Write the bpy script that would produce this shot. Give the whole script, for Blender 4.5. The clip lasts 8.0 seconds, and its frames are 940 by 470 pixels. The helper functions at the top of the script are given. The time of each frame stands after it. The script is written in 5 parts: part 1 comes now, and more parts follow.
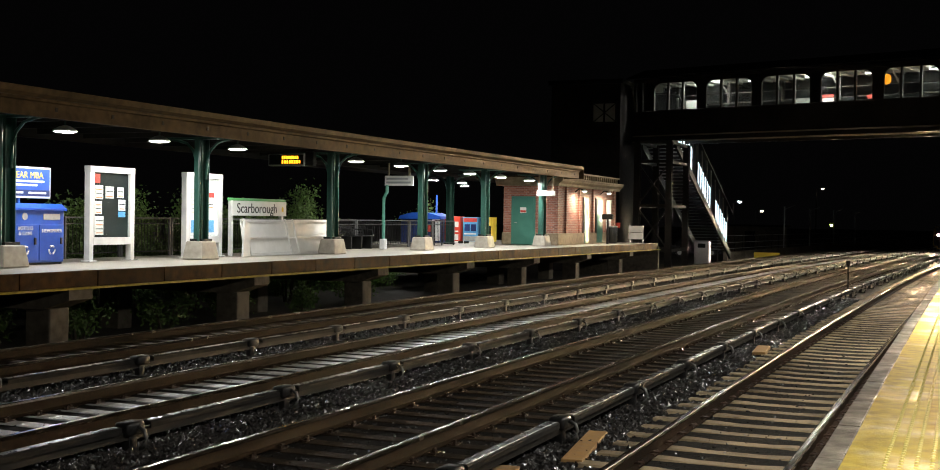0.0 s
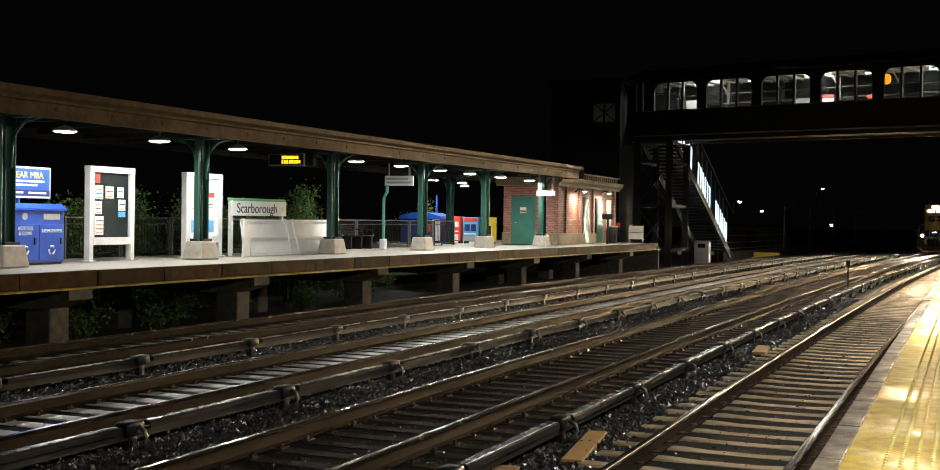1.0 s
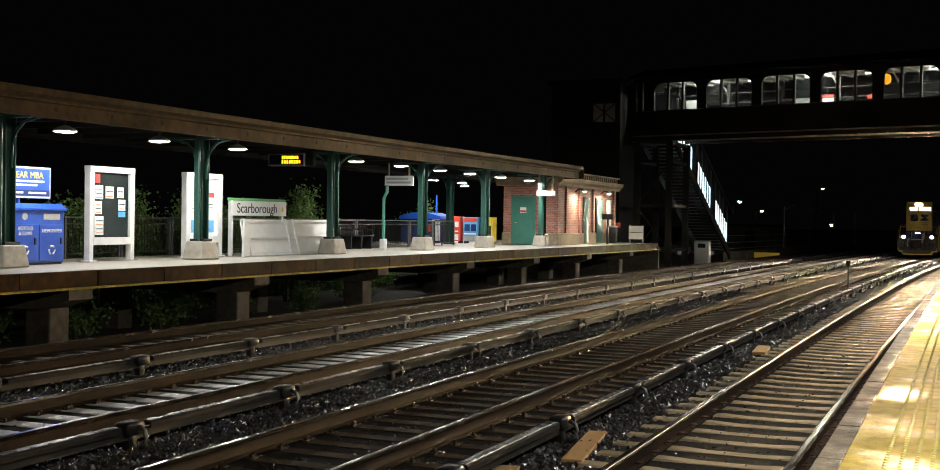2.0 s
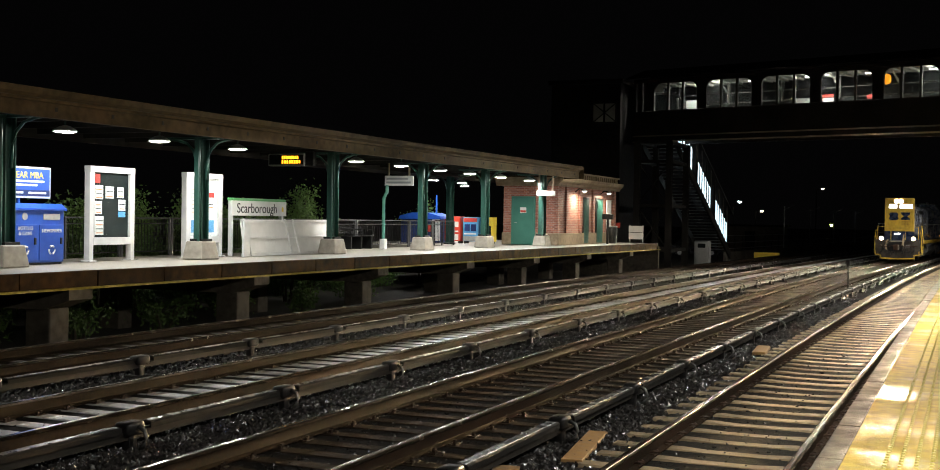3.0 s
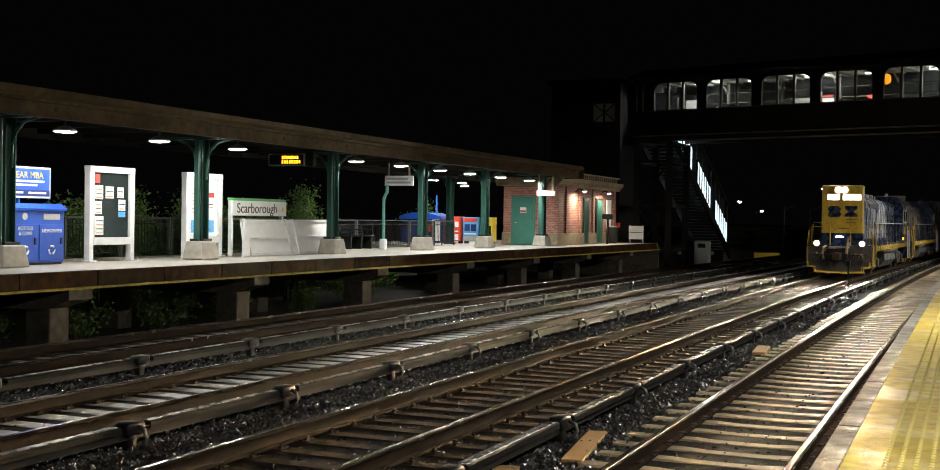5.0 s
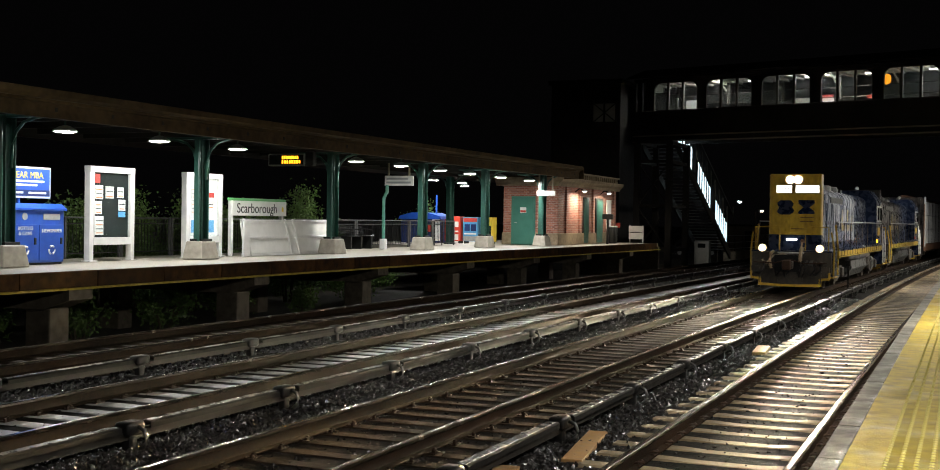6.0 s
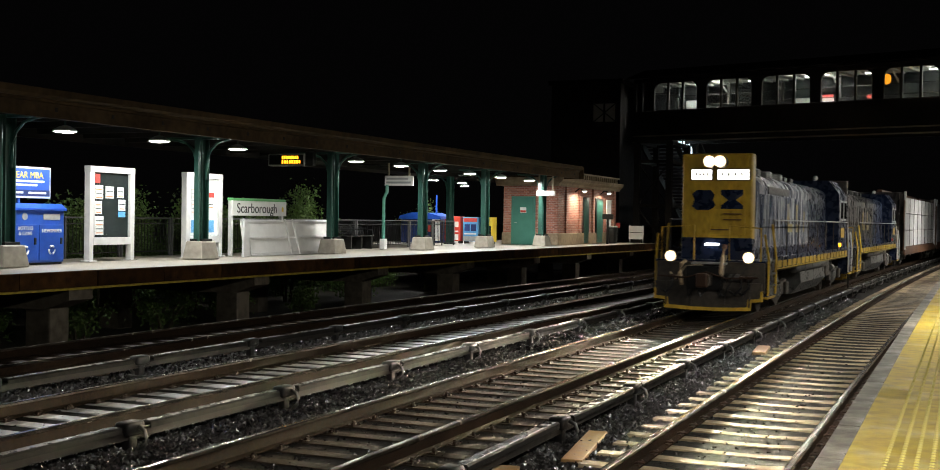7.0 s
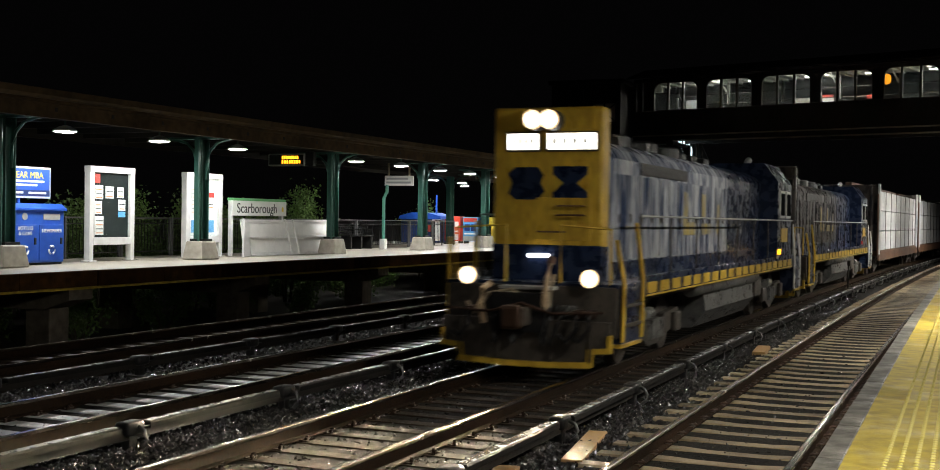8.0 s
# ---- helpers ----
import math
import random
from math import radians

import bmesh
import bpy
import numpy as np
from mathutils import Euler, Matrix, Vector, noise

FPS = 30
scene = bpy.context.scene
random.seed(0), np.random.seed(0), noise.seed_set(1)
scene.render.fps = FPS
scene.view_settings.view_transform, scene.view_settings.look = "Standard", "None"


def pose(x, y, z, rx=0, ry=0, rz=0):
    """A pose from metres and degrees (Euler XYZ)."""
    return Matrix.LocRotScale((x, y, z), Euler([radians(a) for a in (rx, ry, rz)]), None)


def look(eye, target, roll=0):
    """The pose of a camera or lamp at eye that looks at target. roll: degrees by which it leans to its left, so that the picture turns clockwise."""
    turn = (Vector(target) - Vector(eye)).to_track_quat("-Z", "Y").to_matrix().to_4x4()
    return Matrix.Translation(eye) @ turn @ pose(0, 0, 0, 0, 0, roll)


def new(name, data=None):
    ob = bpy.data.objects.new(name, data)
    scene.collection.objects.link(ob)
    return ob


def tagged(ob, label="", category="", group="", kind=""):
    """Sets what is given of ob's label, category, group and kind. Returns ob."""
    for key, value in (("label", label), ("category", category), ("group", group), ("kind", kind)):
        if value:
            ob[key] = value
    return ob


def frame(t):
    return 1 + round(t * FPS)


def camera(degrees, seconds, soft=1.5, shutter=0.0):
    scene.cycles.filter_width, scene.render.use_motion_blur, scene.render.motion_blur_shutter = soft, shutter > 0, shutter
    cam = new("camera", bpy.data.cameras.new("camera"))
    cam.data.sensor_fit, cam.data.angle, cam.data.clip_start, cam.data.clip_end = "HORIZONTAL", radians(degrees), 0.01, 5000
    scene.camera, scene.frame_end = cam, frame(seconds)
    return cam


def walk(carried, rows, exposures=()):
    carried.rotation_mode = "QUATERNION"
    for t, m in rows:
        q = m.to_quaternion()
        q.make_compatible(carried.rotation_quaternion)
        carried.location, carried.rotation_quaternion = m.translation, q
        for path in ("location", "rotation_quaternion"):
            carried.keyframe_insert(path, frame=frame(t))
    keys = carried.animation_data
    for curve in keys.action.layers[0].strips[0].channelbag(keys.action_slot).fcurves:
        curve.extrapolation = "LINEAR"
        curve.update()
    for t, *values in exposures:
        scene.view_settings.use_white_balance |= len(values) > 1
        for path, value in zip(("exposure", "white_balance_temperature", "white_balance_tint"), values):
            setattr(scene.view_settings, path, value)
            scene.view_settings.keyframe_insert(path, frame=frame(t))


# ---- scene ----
# Camera on the near platform, standing still
EYE = Vector((0.0, 0.0, 2.224))
YAW, PITCH, ROLL = 0.39475, -0.0137, 0.848
WAY = Vector((-math.sin(YAW) * math.cos(PITCH), math.cos(YAW) * math.cos(PITCH), math.sin(PITCH)))
cam = camera(43.52, 8.0, soft=0.9, shutter=0.5)
VIEW = look(EYE, EYE + WAY, ROLL)
walk(cam, [(0.0, VIEW), (8.0, VIEW)], exposures=[(0.0, 0.25), (8.0, 0.25)])

# Night sky
world = bpy.data.worlds.new("night")
scene.world = world
world.use_nodes = True
world.node_tree.nodes["Background"].inputs[0].default_value = (0.010, 0.0095, 0.010, 1)
world.node_tree.nodes["Background"].inputs[1].default_value = 0.09

# The plan: everything follows one gentle curve
BEND = 0.000759
TRACKS = (-2.21, -5.863, -9.50, -13.62)
DECK = 1.14           # left platform
NEAR = 1.22           # near platform
LAMP_W = 98.0


def at(lat, y, z=0.0):
    return Vector((lat + BEND * y * y / 2, y, z))


def turn_at(y):
    return -math.degrees(math.atan(BEND * y))


def spot(lat, y, z=0.0, rz=0.0):
    v = at(lat, y, z)
    return pose(v.x, v.y, v.z, 0, 0, turn_at(y) + rz)


# ---------- materials ----------
def mat(name, a, b=None, rough=(0.5, 0.7), metal=0.0, scale=6.0, big=0.6, bump=0.15, fine=60.0, rand=0.0, emit=None, power=0.0, coat=0.0, spec=0.5, stretch=None):
    m = bpy.data.materials.new(name)
    m.use_nodes = True
    nt = m.node_tree
    n, l = nt.nodes, nt.links
    bs = n["Principled BSDF"]
    b = b or tuple(c * 0.7 for c in a)
    tc = n.new("ShaderNodeTexCoord")
    info = n.new("ShaderNodeObjectInfo")
    off = n.new("ShaderNodeVectorMath")
    off.operation = "MULTIPLY_ADD"
    l.new(info.outputs["Random"], off.inputs[0])
    off.inputs[1].default_value = (37, 91, 53)
    l.new(tc.outputs["Object"], off.inputs[2])
    src = off.outputs[0]
    if stretch:
        st = n.new("ShaderNodeVectorMath")
        st.operation = "MULTIPLY"
        l.new(src, st.inputs[0])
        st.inputs[1].default_value = stretch
        src = st.outputs[0]
    n1, n2, n3 = (n.new("ShaderNodeTexNoise") for _ in range(3))
    for node, s, d in ((n1, scale, 6), (n2, big, 3), (n3, fine, 4)):
        l.new(src, node.inputs["Vector"])
        node.inputs["Scale"].default_value = s
        node.inputs["Detail"].default_value = d
    add = n.new("ShaderNodeMath")
    add.operation = "ADD"
    l.new(n1.outputs["Fac"], add.inputs[0])
    l.new(n2.outputs["Fac"], add.inputs[1])
    ramp = n.new("ShaderNodeMapRange")
    ramp.inputs["From Min"].default_value, ramp.inputs["From Max"].default_value = 0.75, 1.25
    l.new(add.outputs[0], ramp.inputs["Value"])
    mix = n.new("ShaderNodeMix")
    mix.data_type = "RGBA"
    mix.inputs["A"].default_value, mix.inputs["B"].default_value = (*b, 1), (*a, 1)
    l.new(ramp.outputs[0], mix.inputs["Factor"])
    col = mix.outputs["Result"]
    if rand:
        hsv = n.new("ShaderNodeHueSaturation")
        mr = n.new("ShaderNodeMapRange")
        mr.inputs["To Min"].default_value, mr.inputs["To Max"].default_value = 1 - rand, 1 + rand
        l.new(info.outputs["Random"], mr.inputs["Value"])
        l.new(mr.outputs[0], hsv.inputs["Value"])
        l.new(col, hsv.inputs["Color"])
        col = hsv.outputs[0]
    l.new(col, bs.inputs["Base Color"])
    rr = n.new("ShaderNodeMapRange")
    rr.inputs["From Min"].default_value, rr.inputs["From Max"].default_value = 0.3, 0.7
    rr.inputs["To Min"].default_value, rr.inputs["To Max"].default_value = rough
    l.new(n1.outputs["Fac"], rr.inputs["Value"])
    l.new(rr.outputs[0], bs.inputs["Roughness"])
    bs.inputs["Metallic"].default_value = metal
    bs.inputs["Specular IOR Level"].default_value = spec
    if coat:
        bs.inputs["Coat Weight"].default_value = coat
        bs.inputs["Coat Roughness"].default_value = 0.12
    if bump:
        bp = n.new("ShaderNodeBump")
        bp.inputs["Strength"].default_value = bump
        bp.inputs["Distance"].default_value = 0.02
        l.new(n3.outputs["Fac"], bp.inputs["Height"])
        l.new(bp.outputs[0], bs.inputs["Normal"])
    if emit:
        bs.inputs["Emission Color"].default_value = (*emit, 1)
        bs.inputs["Emission Strength"].default_value = power
    return m


def glow(name, c, power):
    return mat(name, c, c, bump=0, emit=c, power=power)


def glass(name, tint=(0.85, 0.9, 0.9), rough=0.05, through_light=1.0):
    m = bpy.data.materials.new(name)
    m.use_nodes = True
    bs = m.node_tree.nodes["Principled BSDF"]
    bs.inputs["Base Color"].default_value = (*tint, 1)
    bs.inputs["Transmission Weight"].default_value = through_light
    bs.inputs["Roughness"].default_value = rough
    bs.inputs["IOR"].default_value = 1.05
    return m


M = {
    "ballast": mat("ballast", (0.024, 0.022, 0.020), (0.008, 0.0075, 0.007), (0.6, 0.9), scale=30, big=1.2, bump=1.0, fine=26, spec=0.04),
    "stone": mat("ballast_stone", (0.046, 0.043, 0.042), (0.016, 0.015, 0.015), (0.10, 0.32), scale=9, big=0.5, bump=0.2, spec=0.8),
    "railhead": mat("worn_rail_steel", (0.34, 0.29, 0.24), (0.16, 0.12, 0.09), (0.15, 0.28), 1.0, scale=5, big=1.4, bump=0.0),
    "railrust": mat("rusty_rail", (0.034, 0.020, 0.012), (0.012, 0.008, 0.005), (0.65, 0.9), 0.0, scale=22, bump=0.5, fine=90, spec=0.05),
    "tie": mat("concrete_tie", (0.34, 0.27, 0.175), (0.15, 0.115, 0.072), (0.35, 0.7), scale=14, big=1.5, bump=0.4, rand=0.3, spec=0.15),
    # wet gloss, plus a pale base that paints in the lamps' sheen
    "tiewet_sheen": mat("wet_tie_sheen", (0.78, 0.78, 0.80), (0.50, 0.50, 0.52), (0.26, 0.42), scale=9, bump=0.08, fine=40, rand=0.35, spec=1.0),
    "tiewood": mat("creosoted_tie", (0.050, 0.036, 0.025), (0.016, 0.012, 0.009), (0.5, 0.8), scale=18, bump=0.6, fine=40, rand=0.35, spec=0.1),
    "clip": mat("rusty_clip", (0.06, 0.03, 0.016), (0.025, 0.014, 0.01), (0.45, 0.7), 0.4, scale=40),
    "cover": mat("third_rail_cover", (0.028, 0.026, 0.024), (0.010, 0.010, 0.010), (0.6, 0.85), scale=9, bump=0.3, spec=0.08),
    # glossy and paler than the cover: lamp sheen put into the colour
    "sheentop": mat("cover_top_sheen", (0.10, 0.10, 0.105), (0.04, 0.04, 0.042), (0.18, 0.36), scale=6, bump=0.1, fine=30, spec=1.0),
    "plate": mat("wet_tie_plate", (0.075, 0.05, 0.035), (0.03, 0.02, 0.015), (0.15, 0.35), 0.3, scale=20, bump=0.2, rand=0.4),
    "black": mat("black_insulator", (0.016, 0.016, 0.017), (0.008, 0.008, 0.008), (0.25, 0.55), scale=20, spec=0.3),
    "bracket": mat("pale_bracket", (0.42, 0.36, 0.26), (0.25, 0.2, 0.13), (0.4, 0.6), scale=20),
    "timber": mat("weathered_timber", (0.42, 0.25, 0.09), (0.24, 0.13, 0.05), (0.45, 0.7), scale=14, bump=0.4, fine=35),
    "concrete": mat("platform_concrete", (0.42, 0.39, 0.33), (0.26, 0.24, 0.20), (0.35, 0.6), scale=7, big=0.5, bump=0.15),
    "pier": mat("pier_concrete", (0.19, 0.165, 0.13), (0.08, 0.07, 0.055), (0.6, 0.85), scale=6, bump=0.3, spec=0.03),
    "edgewood": mat("edge_timber", (0.085, 0.04, 0.014), (0.022, 0.011, 0.006), (0.5, 0.75), scale=5, big=1.3, bump=0.4, fine=40, rand=0.3, spec=0.03),
    "yellow": mat("yellow_tactile", (0.50, 0.38, 0.045), (0.34, 0.26, 0.03), (0.22, 0.45), scale=9, bump=0.2, spec=0.3),
    # worn domes, their glinting rows put into the paler colour
    "dome": mat("worn_glint_dome", (0.62, 0.54, 0.16), (0.48, 0.40, 0.09), (0.25, 0.5), scale=9, bump=0.1, spec=0.5),
    "slab": mat("near_slab", (0.20, 0.19, 0.165), (0.055, 0.052, 0.046), (0.3, 0.75), scale=7, big=1.4, bump=0.35, rand=0.25, spec=0.3),
    "green": mat("green_steel", (0.03, 0.11, 0.085), (0.018, 0.07, 0.055), (0.3, 0.5), scale=12, bump=0.08),
    "fascia": mat("brown_fascia", (0.105, 0.07, 0.036), (0.045, 0.03, 0.016), (0.42, 0.65), scale=5, big=0.8, bump=0.2, spec=0.03),
    "soffit": mat("dark_soffit", (0.035, 0.033, 0.03), (0.018, 0.017, 0.015), (0.6, 0.8), scale=4, spec=0.1),
    "roof": mat("dark_roofing", (0.03, 0.028, 0.027), (0.015, 0.014, 0.014), (0.6, 0.85), scale=6, spec=0.1),
    "lamp": glow("lamp_glass", (1.0, 0.98, 0.93), 14.0),
    "shade": mat("white_shade", (0.7, 0.72, 0.7), (0.5, 0.52, 0.5), (0.3, 0.5)),
    "white": mat("white_paint", (0.80, 0.80, 0.78), (0.68, 0.68, 0.66), (0.35, 0.55), scale=4, bump=0.04),
    "alu": mat("silver_frame", (0.74, 0.74, 0.73), (0.6, 0.6, 0.59), (0.3, 0.45), 0.15, scale=5, bump=0.05),
    "board": mat("black_board", (0.016, 0.020, 0.019), (0.009, 0.012, 0.012), (0.6, 0.8), scale=7, spec=0.1),
    "paper": mat("paper", (0.75, 0.74, 0.70), (0.62, 0.62, 0.6), (0.6, 0.8), scale=9, bump=0.05, rand=0.1),
    "print": mat("grey_print", (0.10, 0.10, 0.10), (0.05, 0.05, 0.05), (0.6, 0.8)),
    "redprint": mat("red_print", (0.62, 0.06, 0.04), (0.45, 0.04, 0.03), (0.4, 0.6)),
    "orangeprint": mat("orange_print", (0.75, 0.28, 0.07), (0.6, 0.2, 0.05), (0.4, 0.6)),
    "blue": mat("blue_paint", (0.018, 0.09, 0.46), (0.012, 0.06, 0.34), (0.28, 0.45), scale=5, bump=0.05),
    "darkblue": mat("dark_blue_paint", (0.012, 0.035, 0.16), (0.008, 0.02, 0.10), (0.35, 0.55), scale=5),
    "skyprint": mat("light_blue_print", (0.15, 0.42, 0.72), (0.08, 0.3, 0.6), (0.4, 0.6), scale=9),
    "yellowprint": mat("yellow_print", (0.85, 0.62, 0.06), (0.75, 0.5, 0.05), (0.4, 0.6)),
    "iron": mat("black_iron", (0.02, 0.02, 0.02), (0.01, 0.01, 0.01), (0.35, 0.55), 0.4, scale=20),
    "steelgrey": mat("galvanised_steel", (0.50, 0.51, 0.5), (0.36, 0.37, 0.36), (0.3, 0.5), 0.5, scale=14, bump=0.06),
    "darksteel": mat("dark_steel", (0.035, 0.032, 0.028), (0.018, 0.016, 0.014), (0.45, 0.7), 0.3, scale=8, spec=0.2),
    "mortar": mat("mortar", (0.34, 0.29, 0.25), (0.25, 0.21, 0.18), (0.7, 0.9), scale=20, bump=0.3),
    "limestone": mat("limestone", (0.36, 0.29, 0.20), (0.20, 0.155, 0.105), (0.55, 0.8), scale=6, bump=0.2, spec=0.1),
    "greendoor": mat("green_door_paint", (0.06, 0.21, 0.165), (0.045, 0.17, 0.13), (0.3, 0.45), scale=3, bump=0.03),
    "leaf": mat("leaf", (0.12, 0.20, 0.04), (0.05, 0.10, 0.02), (0.35, 0.6), scale=3, bump=0.05),
    "stem": mat("stem", (0.07, 0.05, 0.03), (0.04, 0.03, 0.02), (0.7, 0.9), scale=12),
    "earth": mat("dark_earth", (0.045, 0.036, 0.026), (0.02, 0.017, 0.012), (0.7, 0.95), scale=5, big=0.2, bump=0.6, fine=12),
    "amber": glow("amber_led", (1.0, 0.40, 0.015), 3.2),
    "locoblue": mat("loco_blue", (0.014, 0.026, 0.065), (0.006, 0.011, 0.028), (0.16, 0.4), scale=5, big=0.9, bump=0.12, fine=25),
    "locoyellow": mat("loco_yellow", (0.68, 0.45, 0.05), (0.40, 0.25, 0.03), (0.25, 0.5), scale=6, big=1.3, bump=0.08, stretch=(1.6, 1.6, 0.7)),
    # grey weathering streaks, lightened to paint in whitish lamp reflections
    "locogrey": mat("weathered_sheen_side", (0.48, 0.50, 0.54), (0.035, 0.055, 0.12), (0.12, 0.4), scale=2.6, big=0.9, bump=0.15, fine=14, stretch=(1.0, 2.6, 0.45)),
    "locoblack": mat("grimy_underframe", (0.085, 0.072, 0.058), (0.025, 0.022, 0.019), (0.35, 0.7), 0.2, scale=10, big=1.5, bump=0.3),
    "tank": mat("grey_tank", (0.22, 0.22, 0.21), (0.08, 0.08, 0.08), (0.22, 0.45), 0.3, scale=6),
    "wheelsteel": mat("wheel_steel", (0.20, 0.17, 0.15), (0.09, 0.075, 0.065), (0.35, 0.55), 0.7, scale=14),
    "wrap": mat("lumber_wrap", (0.72, 0.73, 0.75), (0.5, 0.51, 0.54), (0.35, 0.6), scale=5, big=1.5, bump=0.3, fine=9, rand=0.12),
    # streaked loco side darkened: dimness put into the colour
    "locodim": mat("dim_loco_side", (0.09, 0.078, 0.068), (0.016, 0.018, 0.026), (0.16, 0.42), scale=2.6, big=1.1, bump=0.15, fine=14, stretch=(1.0, 2.6, 0.45)),
    # dim warm glow that imitates soft glare round a lit lens
    "lensglare": glow("lens_glare", (1.0, 0.72, 0.42), 1.6),
    "oldyellow": mat("faded_yellow", (0.50, 0.38, 0.08), (0.10, 0.10, 0.10), (0.3, 0.5), scale=4, big=1.6, stretch=(1.0, 2.0, 0.6)),
    "hose": mat("pale_hose", (0.48, 0.36, 0.22), (0.26, 0.19, 0.12), (0.35, 0.55), scale=18),
    "oxide": mat("oxide_brown", (0.17, 0.085, 0.048), (0.08, 0.04, 0.024), (0.5, 0.75), scale=8),
    "glass": glass("clear_glass"),
    "dimglass": glass("misted_glass", (0.7, 0.75, 0.75), 0.10, 0.9),
    "darkglass": mat("dark_window", (0.012, 0.014, 0.016), (0.008, 0.009, 0.01), (0.06, 0.12), bump=0.0, spec=0.8),
    "headlight": glow("headlight_lens", (1.0, 0.93, 0.80), 60.0),
    "ditchlight": glow("ditch_light_lens", (1.0, 0.90, 0.74), 40.0),
    "numberlit": glow("number_board_glass", (1.0, 0.96, 0.85), 3.0),
    "steplit": glow("step_light_glass", (1.0, 0.98, 0.95), 6.0),
    # glow of the stair panes, standing in for lamps inside
    "stairglow": glow("stair_pane_glow", (0.72, 0.90, 1.0), 1.5),
    "beam": glow("headlight_bulb", (1.0, 0.63, 0.29), 7.2e6),
    "ditchbeam": glow("ditch_light_bulb", (1.0, 0.82, 0.54), 1.0e6),
    "globe": glow("orange_globe", (1.0, 0.30, 0.015), 1.6),
    "darkrail": mat("dark_grey_steel", (0.12, 0.12, 0.12), (0.07, 0.07, 0.07), (0.3, 0.5), 0.4, scale=14),
    "farblue": glow("far_cool_bulb", (0.7, 0.95, 1.0), 14.0),
    "farwarm": glow("far_warm_bulb", (1.0, 0.85, 0.6), 10.0),
    "signalglow": glow("signal_lens", (0.8, 1.0, 0.2), 14.0),
    "greenpaint": mat("sign_green", (0.12, 0.42, 0.14), (0.09, 0.35, 0.11), (0.4, 0.6)),
    "green2": mat("light_green_steel", (0.07, 0.24, 0.18), (0.05, 0.18, 0.13), (0.3, 0.5), scale=12, bump=0.05),
    "print2": mat("faint_print", (0.36, 0.37, 0.38), (0.3, 0.31, 0.32), (0.6, 0.8)),
    "gloss": mat("glossy_black_steel", (0.03, 0.03, 0.032), (0.015, 0.015, 0.016), (0.1, 0.2), scale=9, bump=0.05, spec=0.9),
    "redbright": mat("bright_red_paint", (0.75, 0.07, 0.04), (0.6, 0.05, 0.03), (0.3, 0.45), scale=5),
    "carpaint": mat("dark_car_paint", (0.02, 0.022, 0.03), (0.015, 0.016, 0.02), (0.1, 0.2), bump=0, coat=0.5),
    "wallpaint": mat("bridge_paint", (0.55, 0.55, 0.5), (0.42, 0.42, 0.38), (0.5, 0.7), scale=4),
}


def brick_material():
    m = mat("brick_wall", (0.36, 0.145, 0.095), (0.25, 0.09, 0.06), (0.6, 0.85), scale=20)
    n, l = m.node_tree.nodes, m.node_tree.links
    bs = n["Principled BSDF"]
    tc = n.new("ShaderNodeTexCoord")
    sep, com = n.new("ShaderNodeSeparateXYZ"), n.new("ShaderNodeCombineXYZ")
    l.new(tc.outputs["Object"], sep.inputs[0])
    add = n.new("ShaderNodeMath")
    l.new(sep.outputs[0], add.inputs[0])
    l.new(sep.outputs[1], add.inputs[1])
    l.new(add.outputs[0], com.inputs[0])
    l.new(sep.outputs[2], com.inputs[1])
    br = n.new("ShaderNodeTexBrick")
    l.new(com.outputs[0], br.inputs["Vector"])
    for key, value in (("Scale", 1.0), ("Brick Width", 0.21), ("Row Height", 0.075), ("Mortar Size", 0.006), ("Bias", 0.1)):
        br.inputs[key].default_value = value
    br.inputs["Color1"].default_value = (0.40, 0.15, 0.10, 1)
    br.inputs["Color2"].default_value = (0.22, 0.075, 0.05, 1)
    br.inputs["Mortar"].default_value = (0.36, 0.30, 0.26, 1)
    l.new(br.outputs["Color"], bs.inputs["Base Color"])
    return m


M["brickwall"] = brick_material()


def patchy_wet(m, scale, dry, wet, grime):
    """Puddled and dry patches with a shape of their own, and worn grime in the paint."""
    n, l = m.node_tree.nodes, m.node_tree.links
    bs = n["Principled BSDF"]
    tc = n.new("ShaderNodeTexCoord")
    big, small = n.new("ShaderNodeTexNoise"), n.new("ShaderNodeTexNoise")
    for node, s, d in ((big, scale, 5), (small, scale * 6, 5)):
        l.new(tc.outputs["Object"], node.inputs["Vector"])
        node.inputs["Scale"].default_value, node.inputs["Detail"].default_value = s, d
    edge = n.new("ShaderNodeMapRange")
    edge.inputs["From Min"].default_value, edge.inputs["From Max"].default_value = 0.50, 0.60
    edge.inputs["To Min"].default_value, edge.inputs["To Max"].default_value = dry, wet
    l.new(big.outputs["Fac"], edge.inputs["Value"])
    l.new(edge.outputs[0], bs.inputs["Roughness"])
    dirt = n.new("ShaderNodeMapRange")
    dirt.inputs["From Min"].default_value, dirt.inputs["From Max"].default_value = 0.44, 0.68
    dirt.inputs["To Max"].default_value = 0.75
    l.new(small.outputs["Fac"], dirt.inputs["Value"])
    mix = n.new("ShaderNodeMix")
    mix.data_type = "RGBA"
    old = bs.inputs["Base Color"].links[0].from_socket
    l.new(old, mix.inputs["A"])
    mix.inputs["B"].default_value = (*grime, 1)
    l.new(dirt.outputs[0], mix.inputs["Factor"])
    l.new(mix.outputs["Result"], bs.inputs["Base Color"])


patchy_wet(M["yellow"], 1.5, 0.75, 0.3, (0.20, 0.15, 0.035))
patchy_wet(M["slab"], 1.9, 0.8, 0.25, (0.05, 0.047, 0.04))


